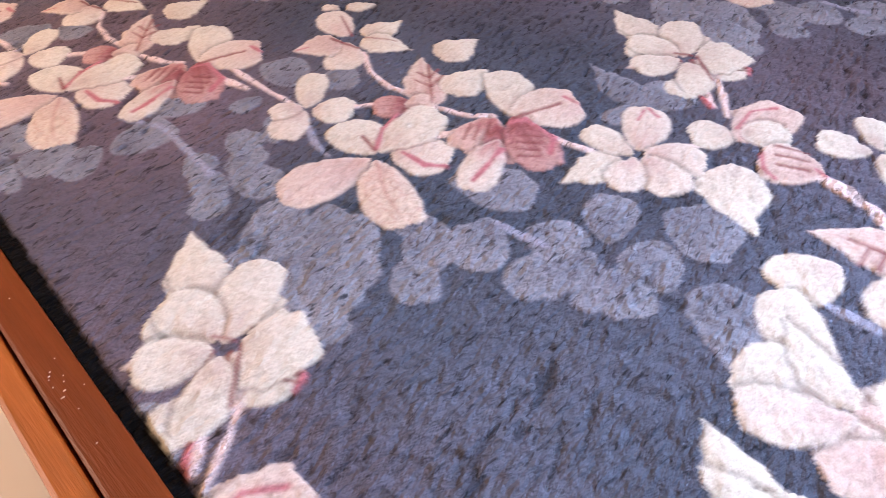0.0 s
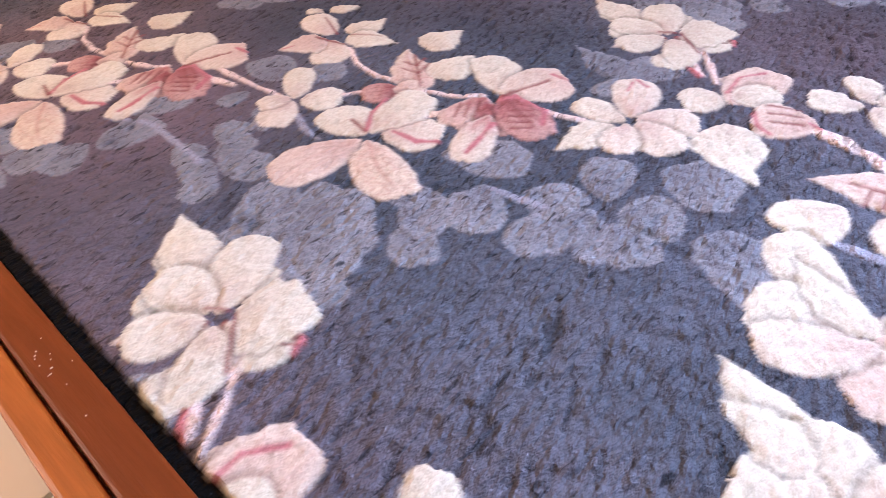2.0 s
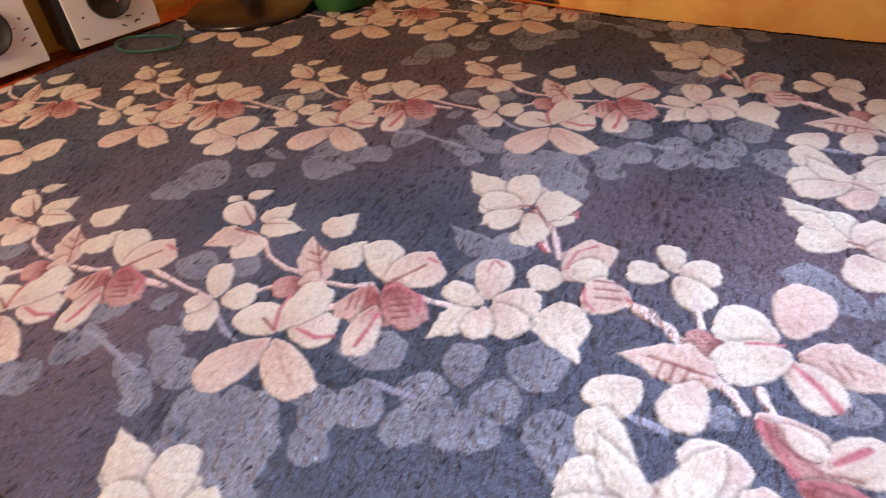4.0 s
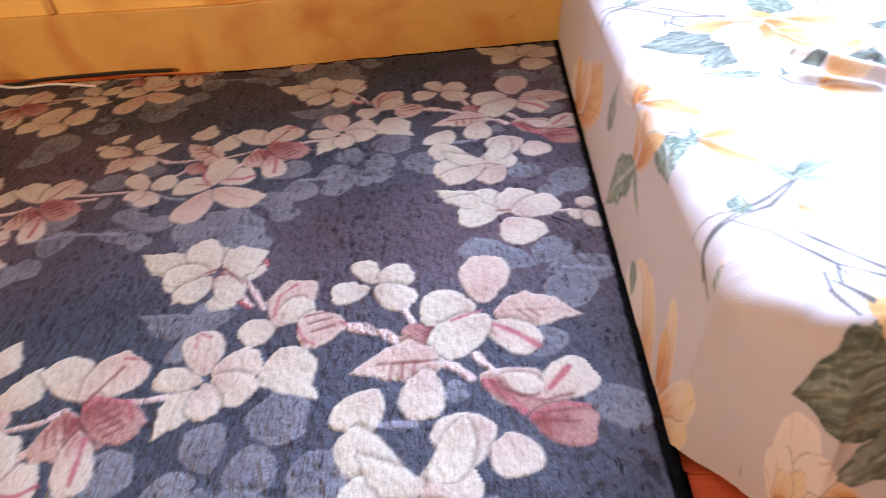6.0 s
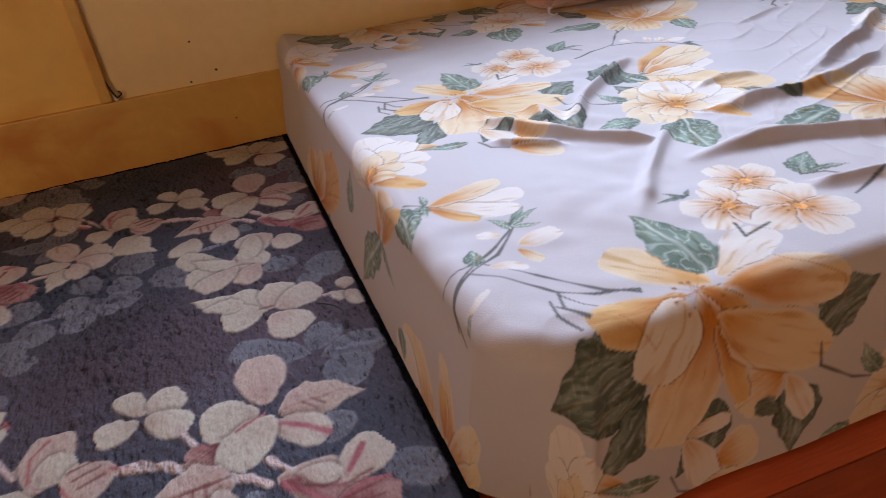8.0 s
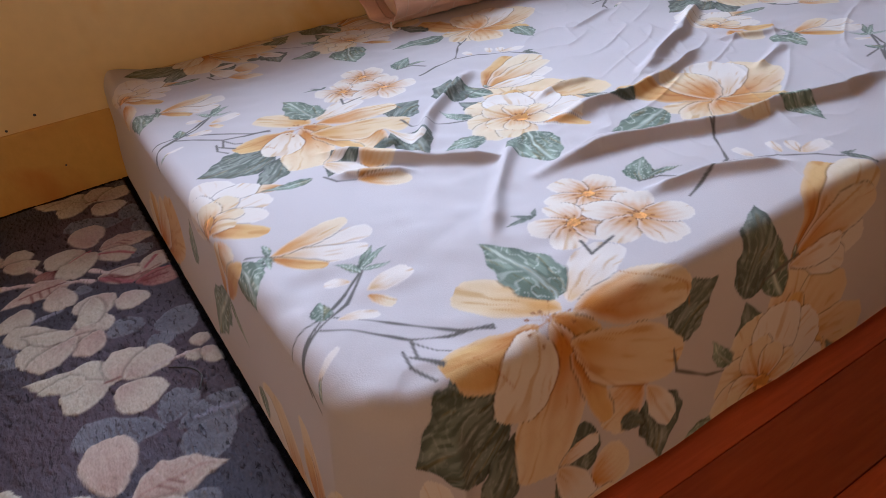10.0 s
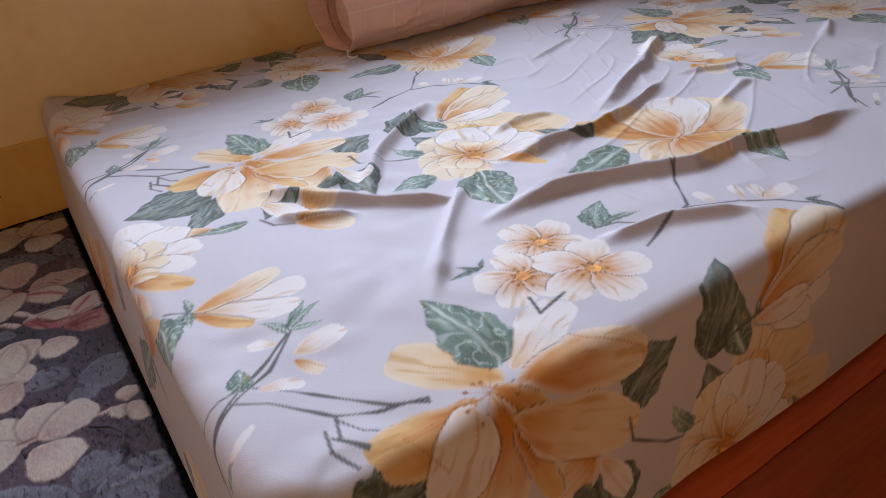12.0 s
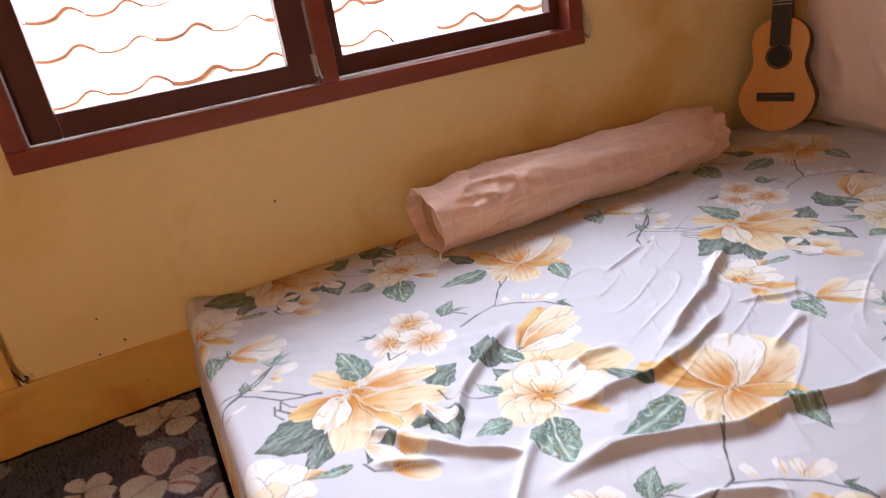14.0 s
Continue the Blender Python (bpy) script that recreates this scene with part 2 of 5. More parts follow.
LEAN = Matrix.Rotation(0.027, 4, "Z")
panel_right = box(BEND, -0.357, 0.040, 0.16, 0.15, ZC)
bmesh.ops.transform(panel_right, matrix=LEAN, verts=panel_right.verts)
structure("wall_panel_right", panel_right, PANEL, "deep yellow painted panel wall with orange stains", "wall")

# plywood panels at the back, left of the bed, turned slightly outwards
side = bmesh.new()
box(-1.55, 0.0, 0.032, 0.15, 0.15, ZC, bm=side)
bmesh.ops.transform(side, matrix=Matrix.Translation((BEND, -0.012, 0)) @ Matrix.Rotation(-math.atan2(0.17, BEND - XL), 4, "Z"), verts=side.verts)
wall_panel = structure("wall_panel", side, PANEL, "deep yellow painted panel wall with battens", "wall")
kerb_right = bmesh.new()
box(BEND, 0.06, 0.028, 0.16, -0.06, 0.15, 0.004, kerb_right)
bmesh.ops.transform(kerb_right, matrix=LEAN, verts=kerb_right.verts)
kerb = structure("baseboard_right", kerb_right, KERB, "cream yellow painted concrete kerb along the wall", "baseboard")
kerb_left = box(-1.55, 0.0, 0.020, 0.15, -0.06, 0.15, 0.004)
bmesh.ops.transform(kerb_left, matrix=Matrix.Translation((BEND, -0.012, 0)) @ Matrix.Rotation(-math.atan2(0.17, BEND - XL), 4, "Z"), verts=kerb_left.verts)
structure("baseboard_left", kerb_left, KERB, "cream yellow painted concrete kerb along the wall", "baseboard")
for bx, by in ((-0.357, 0.016), (-1.24, 0.070)):
    batten = box(bx - 0.012, bx + 0.012, by - 0.002, by + 0.02, 0.152, ZC, 0.004)
    structure("trim_batten", batten, KERB, "yellow painted vertical batten over a panel joint", "trim")
left_wall = box(XL - 0.12, XL, YF - 0.12, 0.37, -0.06, ZC)
structure("wall_left", left_wall, PANEL, "yellow painted side wall behind the loudspeakers", "wall")
right_wall = box(XR, XR + 0.12, YF - 0.12, 0.032, -0.06, ZC)
structure("wall_right", right_wall, WALL, "ochre yellow painted end wall", "wall")
front = bmesh.new()
DX0, DX1, DZ = -2.10, -0.10, 2.05
for x0, x1, z0, z1 in ((XL, DX0, -0.06, ZC), (DX1, XR, -0.06, ZC), (DX0, DX1, DZ, ZC)):
    box(x0, x1, YF - 0.12, YF, z0, z1, bm=front)
structure("wall_front", front, PLAIN_WALL, "plain orange painted wall with the doorway", "wall")
structure("ceiling", box(XL - 0.12, XR + 0.12, YF - 0.12, 0.35, ZC, ZC + 0.1), CEILING, "plain warm cream ceiling", "ceiling")

# hall beyond the doorway
structure("wall_hall", box(-3.2, 3.2, -4.2, -4.1, -0.2, ZC), PLAIN_WALL, "plain orange painted hall wall", "wall")
structure("wall_hall_left", box(-3.3, -3.2, -4.2, YF - 0.12, -0.2, ZC), PLAIN_WALL, "plain orange painted hall wall", "wall")
structure("wall_hall_right", box(3.2, 3.3, -4.2, YF - 0.12, -0.2, ZC), PLAIN_WALL, "plain orange painted hall wall", "wall")
hall_front = bmesh.new()
box(-3.2, XL, YF - 0.12, YF - 0.02, -0.2, ZC, bm=hall_front)
box(XR, 3.2, YF - 0.12, YF - 0.02, -0.2, ZC, bm=hall_front)
structure("wall_hall_front", hall_front, PLAIN_WALL, "plain orange painted hall wall", "wall")
structure("ceiling_hall", box(-3.3, 3.3, -4.2, YF - 0.12, ZC, ZC + 0.1), CEILING, "plain white hall ceiling", "ceiling")

# threshold and hall floor
SKEW = Matrix.Translation((-0.65, -1.564, 0)) @ Matrix.Rotation(radians(-2.6), 4, "Z")
inner = box(-1.4, 0.30, -0.010, 0.024, -0.05, -0.003, 0.003)
nosing = box(-1.4, 0.30, -0.036, -0.0115, -0.05, -0.006, 0.004)
for bm in (inner, nosing):
    bmesh.ops.transform(bm, matrix=SKEW, verts=bm.verts)
structure("threshold_inner", inner, EDGEWOOD, "scratched dark brown varnished threshold board", "threshold")
structure("threshold_nosing", nosing, NOSEWOOD, "orange brown varnished threshold nosing", "threshold")
floor_hall = structure("floor_hall", box(-3.2, 3.2, -4.1, -1.56, -0.20, -0.068), GROUT, "white ceramic tiled hall floor", "floor")

# room floor slab under the boards
floor_room = structure("floor", box(XL, XR, -1.552, 0.25, -0.06, -0.032), EDGEWOOD, "red brown varnished board floor", "floor")

# ---- window in the back wall ----
window = thing("window_1", "dark red brown painted wooden window with two glazed sashes", "window")
window["kind"] = "structure"
for nm, b in (("window_sill_rail", (WX0, WX1, WZ0, WZ0 + 0.045)), ("window_head", (WX0, WX1, WZ1 - 0.045, WZ1))):
    part(nm, box(b[0], b[1], 0.008, 0.11, b[2], b[3], 0.004), FRAME, window)
for x0, x1 in ((WX0, WX0 + 0.045), (0.472, 0.517), (WX1 - 0.045, WX1)):
    part("jamb", box(x0, x1, 0.010, 0.108, WZ0 + 0.045, WZ1 - 0.045, 0.004), FRAME, window)


def sash(x0, x1, side, bottom, yb):
    z0, z1 = WZ0 + 0.048, WZ1 - 0.048
    s = part("sash", box(x0, x0 + side, yb, yb + 0.04, z0, z1, 0.003), SASH, window, "dark brown glazed window sash")
    part("stile", box(x1 - side, x1, yb, yb + 0.04, z0, z1, 0.003), SASH, s)
    part("bottom_rail", box(x0 + side, x1 - side, yb + 0.001, yb + 0.039, z0, z0 + bottom, 0.003), SASH, s)
    part("top_rail", box(x0 + side, x1 - side, yb + 0.001, yb + 0.039, z1 - 0.05, z1, 0.003), SASH, s)
    pane = part("pane", box(x0 + side - 0.004, x1 - side + 0.004, yb + 0.018, yb + 0.022, z0 + bottom - 0.004, z1 - 0.046), GLASS, s, "clear window glass")
    pane.visible_shadow = False
    return s


sash(WX0 + 0.047, 0.470, 0.062, 0.052, 0.030)
sash(0.519, WX1 - 0.047, 0.030, 0.048, 0.055)
latch = part("latch", box(0.462, 0.480, 0.014, 0.030, 0.667, 0.717, 0.003), STEEL, window, "worn metal window catch")
part("catch_lever", tube([(0.471, 0.014, 0.712), (0.468, 0.000, 0.687), (0.474, 0.008, 0.662)], 0.003), STEEL, latch)
hook = thing("wall_hook", "small grey metal hook beside the window frame", "hook")
hook.location = (0, 0.020, 0.010)
part("hook_plate", box(WX1 + 0.004, WX1 + 0.020, 0.006, 0.012, 0.605, 0.670, 0.002), STEEL, hook)
part("hook_arm", tube([(WX1 + 0.012, 0.006, 0.615), (WX1 + 0.014, -0.012, 0.608), (WX1 + 0.016, -0.016, 0.640), (WX1 + 0.010, -0.004, 0.662)], 0.003), STEEL, hook)

# ---- neighbour's tiled roof outside ----
ground = structure("ground", box(-60, 60, 0.16, 90, -1.2, -1.0), BARKGROUND, "bare earth outside the window", "ground")


def roof_tile(w, l):
    bm, n, rows = bmesh.new(), 12, []
    for k, (y, lift) in enumerate(((0, 0.0), (0, 0.022), (l, 0.008))):
        row = []
        for i in range(n + 1):
            s = i / n
            wave = 0.035 * max(0, math.sin(math.pi * (s - 0.5) / 0.5)) ** 1.2 if s > 0.5 else -0.012 * math.sin(math.pi * s / 0.5)
            row.append(bm.verts.new((s * w, y, lift + wave)))
        rows.append(row)
    for a, b in zip(rows, rows[1:]):
        for i in range(n):
            bm.faces.new((a[i], a[i + 1], b[i + 1], b[i]))
    mesh = bpy.data.meshes.new("roof_tile")
    bm.to_mesh(mesh)
    bm.free()
    mesh.materials.append(ROOFTILE)
    mesh.materials.append(CLAYEDGE)
    # the upright front lip is darker orange brown than the pale face
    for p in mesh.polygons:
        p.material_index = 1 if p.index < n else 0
    return mesh


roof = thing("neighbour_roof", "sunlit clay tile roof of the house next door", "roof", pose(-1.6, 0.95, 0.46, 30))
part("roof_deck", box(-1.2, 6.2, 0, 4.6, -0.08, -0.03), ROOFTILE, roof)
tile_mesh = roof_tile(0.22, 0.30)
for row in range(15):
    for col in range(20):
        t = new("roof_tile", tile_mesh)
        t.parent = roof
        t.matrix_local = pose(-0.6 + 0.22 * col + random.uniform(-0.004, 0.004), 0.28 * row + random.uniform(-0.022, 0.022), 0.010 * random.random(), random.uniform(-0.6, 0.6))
house = thing("neighbour_house", "pale wall of the neighbouring house under its roof", "house")
part("wall", box(-2.4, 4.4, 1.25, 5.6, -1.0, 0.30), PLAIN_WALL, house)


# ---- printed cloth ----
def soft_noise(x, y, size, seed):
    """Smooth value noise in -1..1 with features of that size."""
    table = np.random.RandomState(seed).uniform(-1, 1, (97, 97))
    gx, gy = x / size + 40.3, y / size + 40.7
    ix, iy = np.floor(gx).astype(int), np.floor(gy).astype(int)
    fx, fy = gx - ix, gy - iy
    fx, fy = fx * fx * (3 - 2 * fx), fy * fy * (3 - 2 * fy)
    a, b = table[ix % 97, iy % 97], table[(ix + 1) % 97, iy % 97]
    c, d = table[ix % 97, (iy + 1) % 97], table[(ix + 1) % 97, (iy + 1) % 97]
    return (a * (1 - fx) + b * fx) * (1 - fy) + (c * (1 - fx) + d * fx) * fy


class Cloth:
    """A regular grid of cloth points with a printed colour and a pile height."""

    def __init__(self, x0, x1, y0, y1, step, ground, repeats, soft, ruffle):
        self.x0, self.y0, self.step = x0, y0, step
        self.nx, self.ny = int((x1 - x0) / step) + 1, int((y1 - y0) / step) + 1
        self.x, self.y = np.meshgrid(x0 + step * np.arange(self.nx), y0 + step * np.arange(self.ny), indexing="ij")
        self.colour = np.empty((self.nx, self.ny, 3))
        self.colour[:] = ground
        self.pile, self.printed = np.zeros((self.nx, self.ny)), np.zeros((self.nx, self.ny))
        self.shadow_line, self.streaks, self.thin = 0.35, 0.0, 1.0
        self.repeats, self.soft, self.ruffle = repeats, soft, ruffle

    def window(self, xa, xb, ya, yb):
        i0, i1 = max(0, int((xa - self.x0) / self.step)), min(self.nx, int((xb - self.x0) / self.step) + 2)
        j0, j1 = max(0, int((ya - self.y0) / self.step)), min(self.ny, int((yb - self.y0) / self.step) + 2)
        return (slice(i0, i1), slice(j0, j1)) if i1 > i0 and j1 > j0 else None

    def lay(self, at, alpha, colour, height):
        a = alpha[..., None]
        self.colour[at] = self.colour[at] * (1 - a) + colour * a
        self.pile[at] = self.pile[at] * (1 - alpha) + height * alpha


def smooth(a, b, v):
    s = np.clip((v - a) / (b - a), 0, 1)
    return s * s * (3 - 2 * s)


def style(base, tip, rim, reach=0.55, veins=0.0, vein=(0, 0, 0), pointed=False, opaque=1.0, height=0.0, hatch=0.0):
    return dict(base=np.array(base), tip=np.array(tip), rim=np.array(rim), reach=reach, veins=veins, vein=np.array(vein),
                pointed=pointed, opaque=opaque, height=height, hatch=hatch)


def petal(cloth, bx, by, tx, ty, width, s):
    """One printed petal or leaf from its base to its tip, on every repeat of the print."""
    length = math.hypot(tx - bx, ty - by)
    ex, ey = (tx - bx) / length, (ty - by) / length
    reach = length * (0.75 + width)
    lean = 0.5 * math.sin(91.7 * bx + 57.3 * ty + 133.1 * tx) * (0.7 if s["pointed"] else 0.35)
    for ox, oy in cloth.repeats:
        cx, cy = (bx + tx) / 2 + ox, (by + ty) / 2 + oy
        at = cloth.window(cx - reach, cx + reach, cy - reach, cy + reach)
        if at is None:
            continue
        px, py = cloth.x[at] - bx - ox, cloth.y[at] - by - oy
        wob = cloth.ruffle * (soft_noise(px + bx * 3, py + by * 3, length * 0.22, 5) + 0.5 * soft_noise(px + bx, py + by * 5, length * 0.09, 6))
        a = (px * ex + py * ey) / length + wob * 0.6
        c = (py * ex - px * ey) / length + wob * 0.4
        ac = np.clip(a, 0, 1)
        c = c + lean * ac * (1 - ac)
        if s["pointed"]:
            shape = 1.10 * np.sin(math.pi * ac ** 0.72) ** 0.95 * (1 - ac) ** 0.18 * (1 + 0.06 * np.sin(26 * a + 9 * bx))
        else:
            shape = ac ** 0.72 * (1 - ac) ** 0.42 * 2.12 + 0.10 * np.exp(-((ac - 0.96) / 0.05) ** 2)
        half = 0.5 * width * shape + np.where((a < 0) | (a > 1), -0.2, 0)
        edge = (half - np.abs(c)) * length
        alpha = smooth(-cloth.soft, cloth.soft, edge) * s["opaque"]
        # shade under each petal's edge, put into the colour of petals below
        shadow_line = np.exp(-((edge + 1.2 * cloth.soft) / (1.3 * cloth.soft)) ** 2) * (np.abs(a - 0.5) < 0.6)
        cloth.colour[at] *= (1 - cloth.shadow_line * shadow_line * (cloth.printed[at] > 0.5))[..., None]
        cloth.pile[at] -= 0.0012 * shadow_line * (cloth.pile[at] > 0.001)
        blend = smooth(s["reach"] - 0.4, s["reach"] + 0.4, a + 0.05 * np.sin(45 * c + bx * 40) * (0.5 + ac) + 1.2 * wob)[..., None]
        col = s["base"] * (1 - blend) + s["tip"] * blend
        rim = (1 - smooth(0.0, 0.16 * width * length + 1e-4, edge))[..., None]
        col = col * (1 - 0.6 * rim) + s["rim"] * 0.6 * rim
        if s["veins"]:
            mid = np.exp(-(c / 0.022) ** 2)
            ribs = smooth(0.6, 1.0, np.sin(2 * math.pi * (5.5 * a - 4.0 * np.abs(c)) + 9 * wob / max(cloth.ruffle, 0.01))) * smooth(0.02, 0.06, np.abs(c)) * smooth(0.0, 0.2, half - np.abs(c) + 0.12)
            v = (s["veins"] * np.maximum(mid * smooth(1.0, 0.7, a), 0.75 * ribs))[..., None]
            col = col * (1 - v) + s["vein"] * v
        if s["hatch"]:
            streak = smooth(0.1, 0.7, soft_noise(a * length * 0.35 - np.abs(c) * length * 0.3, c * length * 1.6 + bx, 0.006, 9) + 0.25 * np.sin(3 * a))
            h = (s["hatch"] * streak)[..., None]
            col = col * (1 - h) + (col * 2.2 + 0.10) * h
        if cloth.streaks:
            line = smooth(0.35, 0.85, soft_noise(a * length * 0.12 + ty, c * length / np.maximum(0.35 + ac, 0.35) + tx, 0.0042, 12))
            col = col * (1 - cloth.streaks * line[..., None] * np.array((0.25, 0.5, 0.8)))
        cloth.printed[at] = np.maximum(cloth.printed[at], alpha * (s["opaque"] == 1.0))
        dome = s["height"] * (0.55 + 0.45 * smooth(0, 0.25 * width * length + 1e-4, edge))
        cloth.lay(at, alpha, col, dome)


def stem(cloth, width, s, *pts):
    for ox, oy in cloth.repeats:
        for (x0, y0), (x1, y1) in zip(pts, pts[1:]):
            x0, x1, y0, y1 = x0 + ox, x1 + ox, y0 + oy, y1 + oy
            at = cloth.window(min(x0, x1) - 0.02, max(x0, x1) + 0.02, min(y0, y1) - 0.02, max(y0, y1) + 0.02)
            if at is None:
                continue
            length = math.hypot(x1 - x0, y1 - y0) + 1e-6
            px, py = cloth.x[at] - x0, cloth.y[at] - y0
            f = np.clip((px * (x1 - x0) + py * (y1 - y0)) / length ** 2, 0, 1)
            broad = width * cloth.thin
            bow = 0.25 * broad * soft_noise(cloth.x[at], cloth.y[at], 0.02, 3)
            d = np.hypot(px - f * (x1 - x0), py - f * (y1 - y0)) + bow
            fuzz = max(cloth.soft, 0.0016 * cloth.thin)
            alpha = smooth(broad / 2 + fuzz, broad / 2 - fuzz, d) * s["opaque"]
            cloth.lay(at, alpha, s["base"] + 0 * cloth.colour[at], s["height"])


def stamens(cloth, x, y, size):
    """Brown anther dots on fine threads round the heart of a bloom."""
    thread_of = style((0.40, 0.17, 0.03), (0, 0, 0), (0, 0, 0), opaque=0.7)
    dot_of = style((0.25, 0.085, 0.012), (0, 0, 0), (0, 0, 0))
    for k in range(9):
        a, r = 2.399 * k + 31 * x, size * (0.45 + 0.55 * ((k * 7) % 9) / 9)
        px, py = x + r * math.cos(a), y + r * math.sin(a)
        stem(cloth, 0.0008, thread_of, (x, y), (px, py))
        stem(cloth, 0.0040, dot_of, (px, py), (px + 0.002 * math.cos(a), py + 0.002 * math.sin(a)))


def cloth_mesh(name, cloth, places, keep, mat, parent=None):
    """A mesh of the kept grid cells, with the print as a point colour."""
    index = -np.ones((cloth.nx, cloth.ny), dtype=np.int64)
    cells = keep[:-1, :-1] & keep[1:, :-1] & keep[:-1, 1:] & keep[1:, 1:]
    used = np.zeros_like(keep)
    for di in (0, 1):
        for dj in (0, 1):
            used[di:cloth.nx - 1 + di, dj:cloth.ny - 1 + dj] |= cells
    index[used] = np.arange(used.sum())
    quads = np.stack([index[:-1, :-1][cells], index[1:, :-1][cells], index[1:, 1:][cells], index[:-1, 1:][cells]], axis=1)
    mesh = bpy.data.meshes.new(name)
    mesh.vertices.add(int(used.sum()))
    mesh.vertices.foreach_set("co", places[used].astype(np.float32).ravel())
    mesh.loops.add(quads.size)
    mesh.loops.foreach_set("vertex_index", quads.astype(np.int32).ravel())
    mesh.polygons.add(len(quads))
    mesh.polygons.foreach_set("loop_start", np.arange(0, quads.size, 4, dtype=np.int32))
    mesh.polygons.foreach_set("use_smooth", np.ones(len(quads), dtype=bool))
    mesh.update()
    attr = mesh.color_attributes.new("print", "FLOAT_COLOR", "POINT")
    rgba = np.ones((int(used.sum()), 4), dtype=np.float32)
    rgba[:, :3] = np.clip(cloth.colour[used], 0, 1)
    rgba[:, 3] = 1 - 0.8 * cloth.printed[used]
    attr.data.foreach_set("color", rgba.ravel())
    mesh.materials.append(mat)
    ob = new(name, mesh)
    if parent:
        ob.parent = parent
    return ob


# ---- the carpet ----
SLATE = (0.082, 0.077, 0.098)
C = Cloth(-1.98, 0.060, -1.60, 0.105, 0.0024, SLATE, [(0.046 * k, 0.632 * k) for k in (-1, 0, 1, 2)], 0.0024, 0.05)
cloud = soft_noise(C.x, C.y, 0.16, 21) + 0.6 * soft_noise(C.x, C.y, 0.05, 22)
C.colour *= (1 + 0.16 * cloud)[..., None]
C.colour += (np.array((0.026, 0.003, -0.004)) * soft_noise(C.x, C.y, 0.28, 23)[..., None])
H = 0.0024
brush = soft_noise(0.9 * C.x + 0.35 * C.y, (0.9 * C.y - 0.35 * C.x) * 0.28, 0.0042, 24)
# creases in the pile: sunk below, and their shade put into the colour
crease_shade = smooth(0.30, 0.8, brush) * smooth(-0.5, 0.5, soft_noise(C.x, C.y, 0.07, 25))
fibre = np.random.RandomState(5).uniform(-1, 1, C.x.shape)
WHITE = style((0.52, 0.41, 0.345), (0.60, 0.53, 0.445), (0.62, 0.555, 0.47), 0.35, height=H, veins=0.10, vein=(0.36, 0.22, 0.18))
PINK = style((0.52, 0.385, 0.335), (0.60, 0.51, 0.435), (0.62, 0.545, 0.465), 0.40, height=H, veins=0.12, vein=(0.36, 0.18, 0.17))
WLEAF = style((0.54, 0.445, 0.37), (0.61, 0.545, 0.455), (0.62, 0.56, 0.475), 0.3, height=H, veins=0.12, vein=(0.36, 0.22, 0.18), pointed=True)
PINKLEAF = style((0.50, 0.36, 0.31), (0.57, 0.43, 0.37), (0.61, 0.52, 0.45), 0.5, height=H, veins=0.12, vein=(0.36, 0.18, 0.17), pointed=True)
BLEAF = style((0.52, 0.365, 0.315), (0.57, 0.445, 0.385), (0.61, 0.51, 0.44), 0.4, 0.40, (0.34, 0.13, 0.13), True, height=H)
BLEAFR = style((0.52, 0.37, 0.315), (0.58, 0.455, 0.37), (0.61, 0.51, 0.43), 0.4, 0.40, (0.36, 0.15, 0.13), height=H)
BLUSH = style((0.50, 0.345, 0.30), (0.57, 0.435, 0.375), (0.61, 0.50, 0.43), 0.45, 0.14, (0.34, 0.13, 0.13), height=H)
BLUSHROSE = style((0.34, 0.12, 0.12), (0.54, 0.37, 0.32), (0.60, 0.47, 0.41), 0.35, 0.2, (0.25, 0.07, 0.08), height=H)
HEARTED = style((0.38, 0.15, 0.15), (0.59, 0.50, 0.43), (0.61, 0.54, 0.47), 0.30, 0.0, height=H)
REDTIP = style((0.57, 0.455, 0.39), (0.55, 0.38, 0.33), (0.61, 0.52, 0.45), 0.85, 0.0, height=H)
ROSE = style((0.27, 0.085, 0.090), (0.46, 0.28, 0.255), (0.42, 0.21, 0.20), 0.50, 0.45, (0.18, 0.04, 0.05), height=H)
VEIN = style((0.20, 0.06, 0.06), (0, 0, 0), (0, 0, 0), opaque=0.85, height=H * 0.7)
GHOST = style((0.150, 0.158, 0.190), (0.195, 0.205, 0.238), (0.225, 0.235, 0.268), 0.5, 0.22, (0.10, 0.105, 0.14), opaque=0.85, height=H * 0.5)
GHOST_LEAF = style((0.150, 0.158, 0.190), (0.195, 0.205, 0.238), (0.225, 0.235, 0.268), 0.5, 0.22, (0.10, 0.105, 0.14), True, opaque=0.85, height=H * 0.5)
GHOST_STEM = style((0.24, 0.25, 0.31), (0, 0, 0), (0, 0, 0), opaque=0.9, height=H * 0.5)
PALE_STEM = style((0.56, 0.46, 0.43), (0, 0, 0), (0, 0, 0), height=H * 0.8)
ROSE_STEM = style((0.42, 0.15, 0.17), (0, 0, 0), (0, 0, 0), height=H * 0.8)
BRANCH = (-0.375, -0.165)


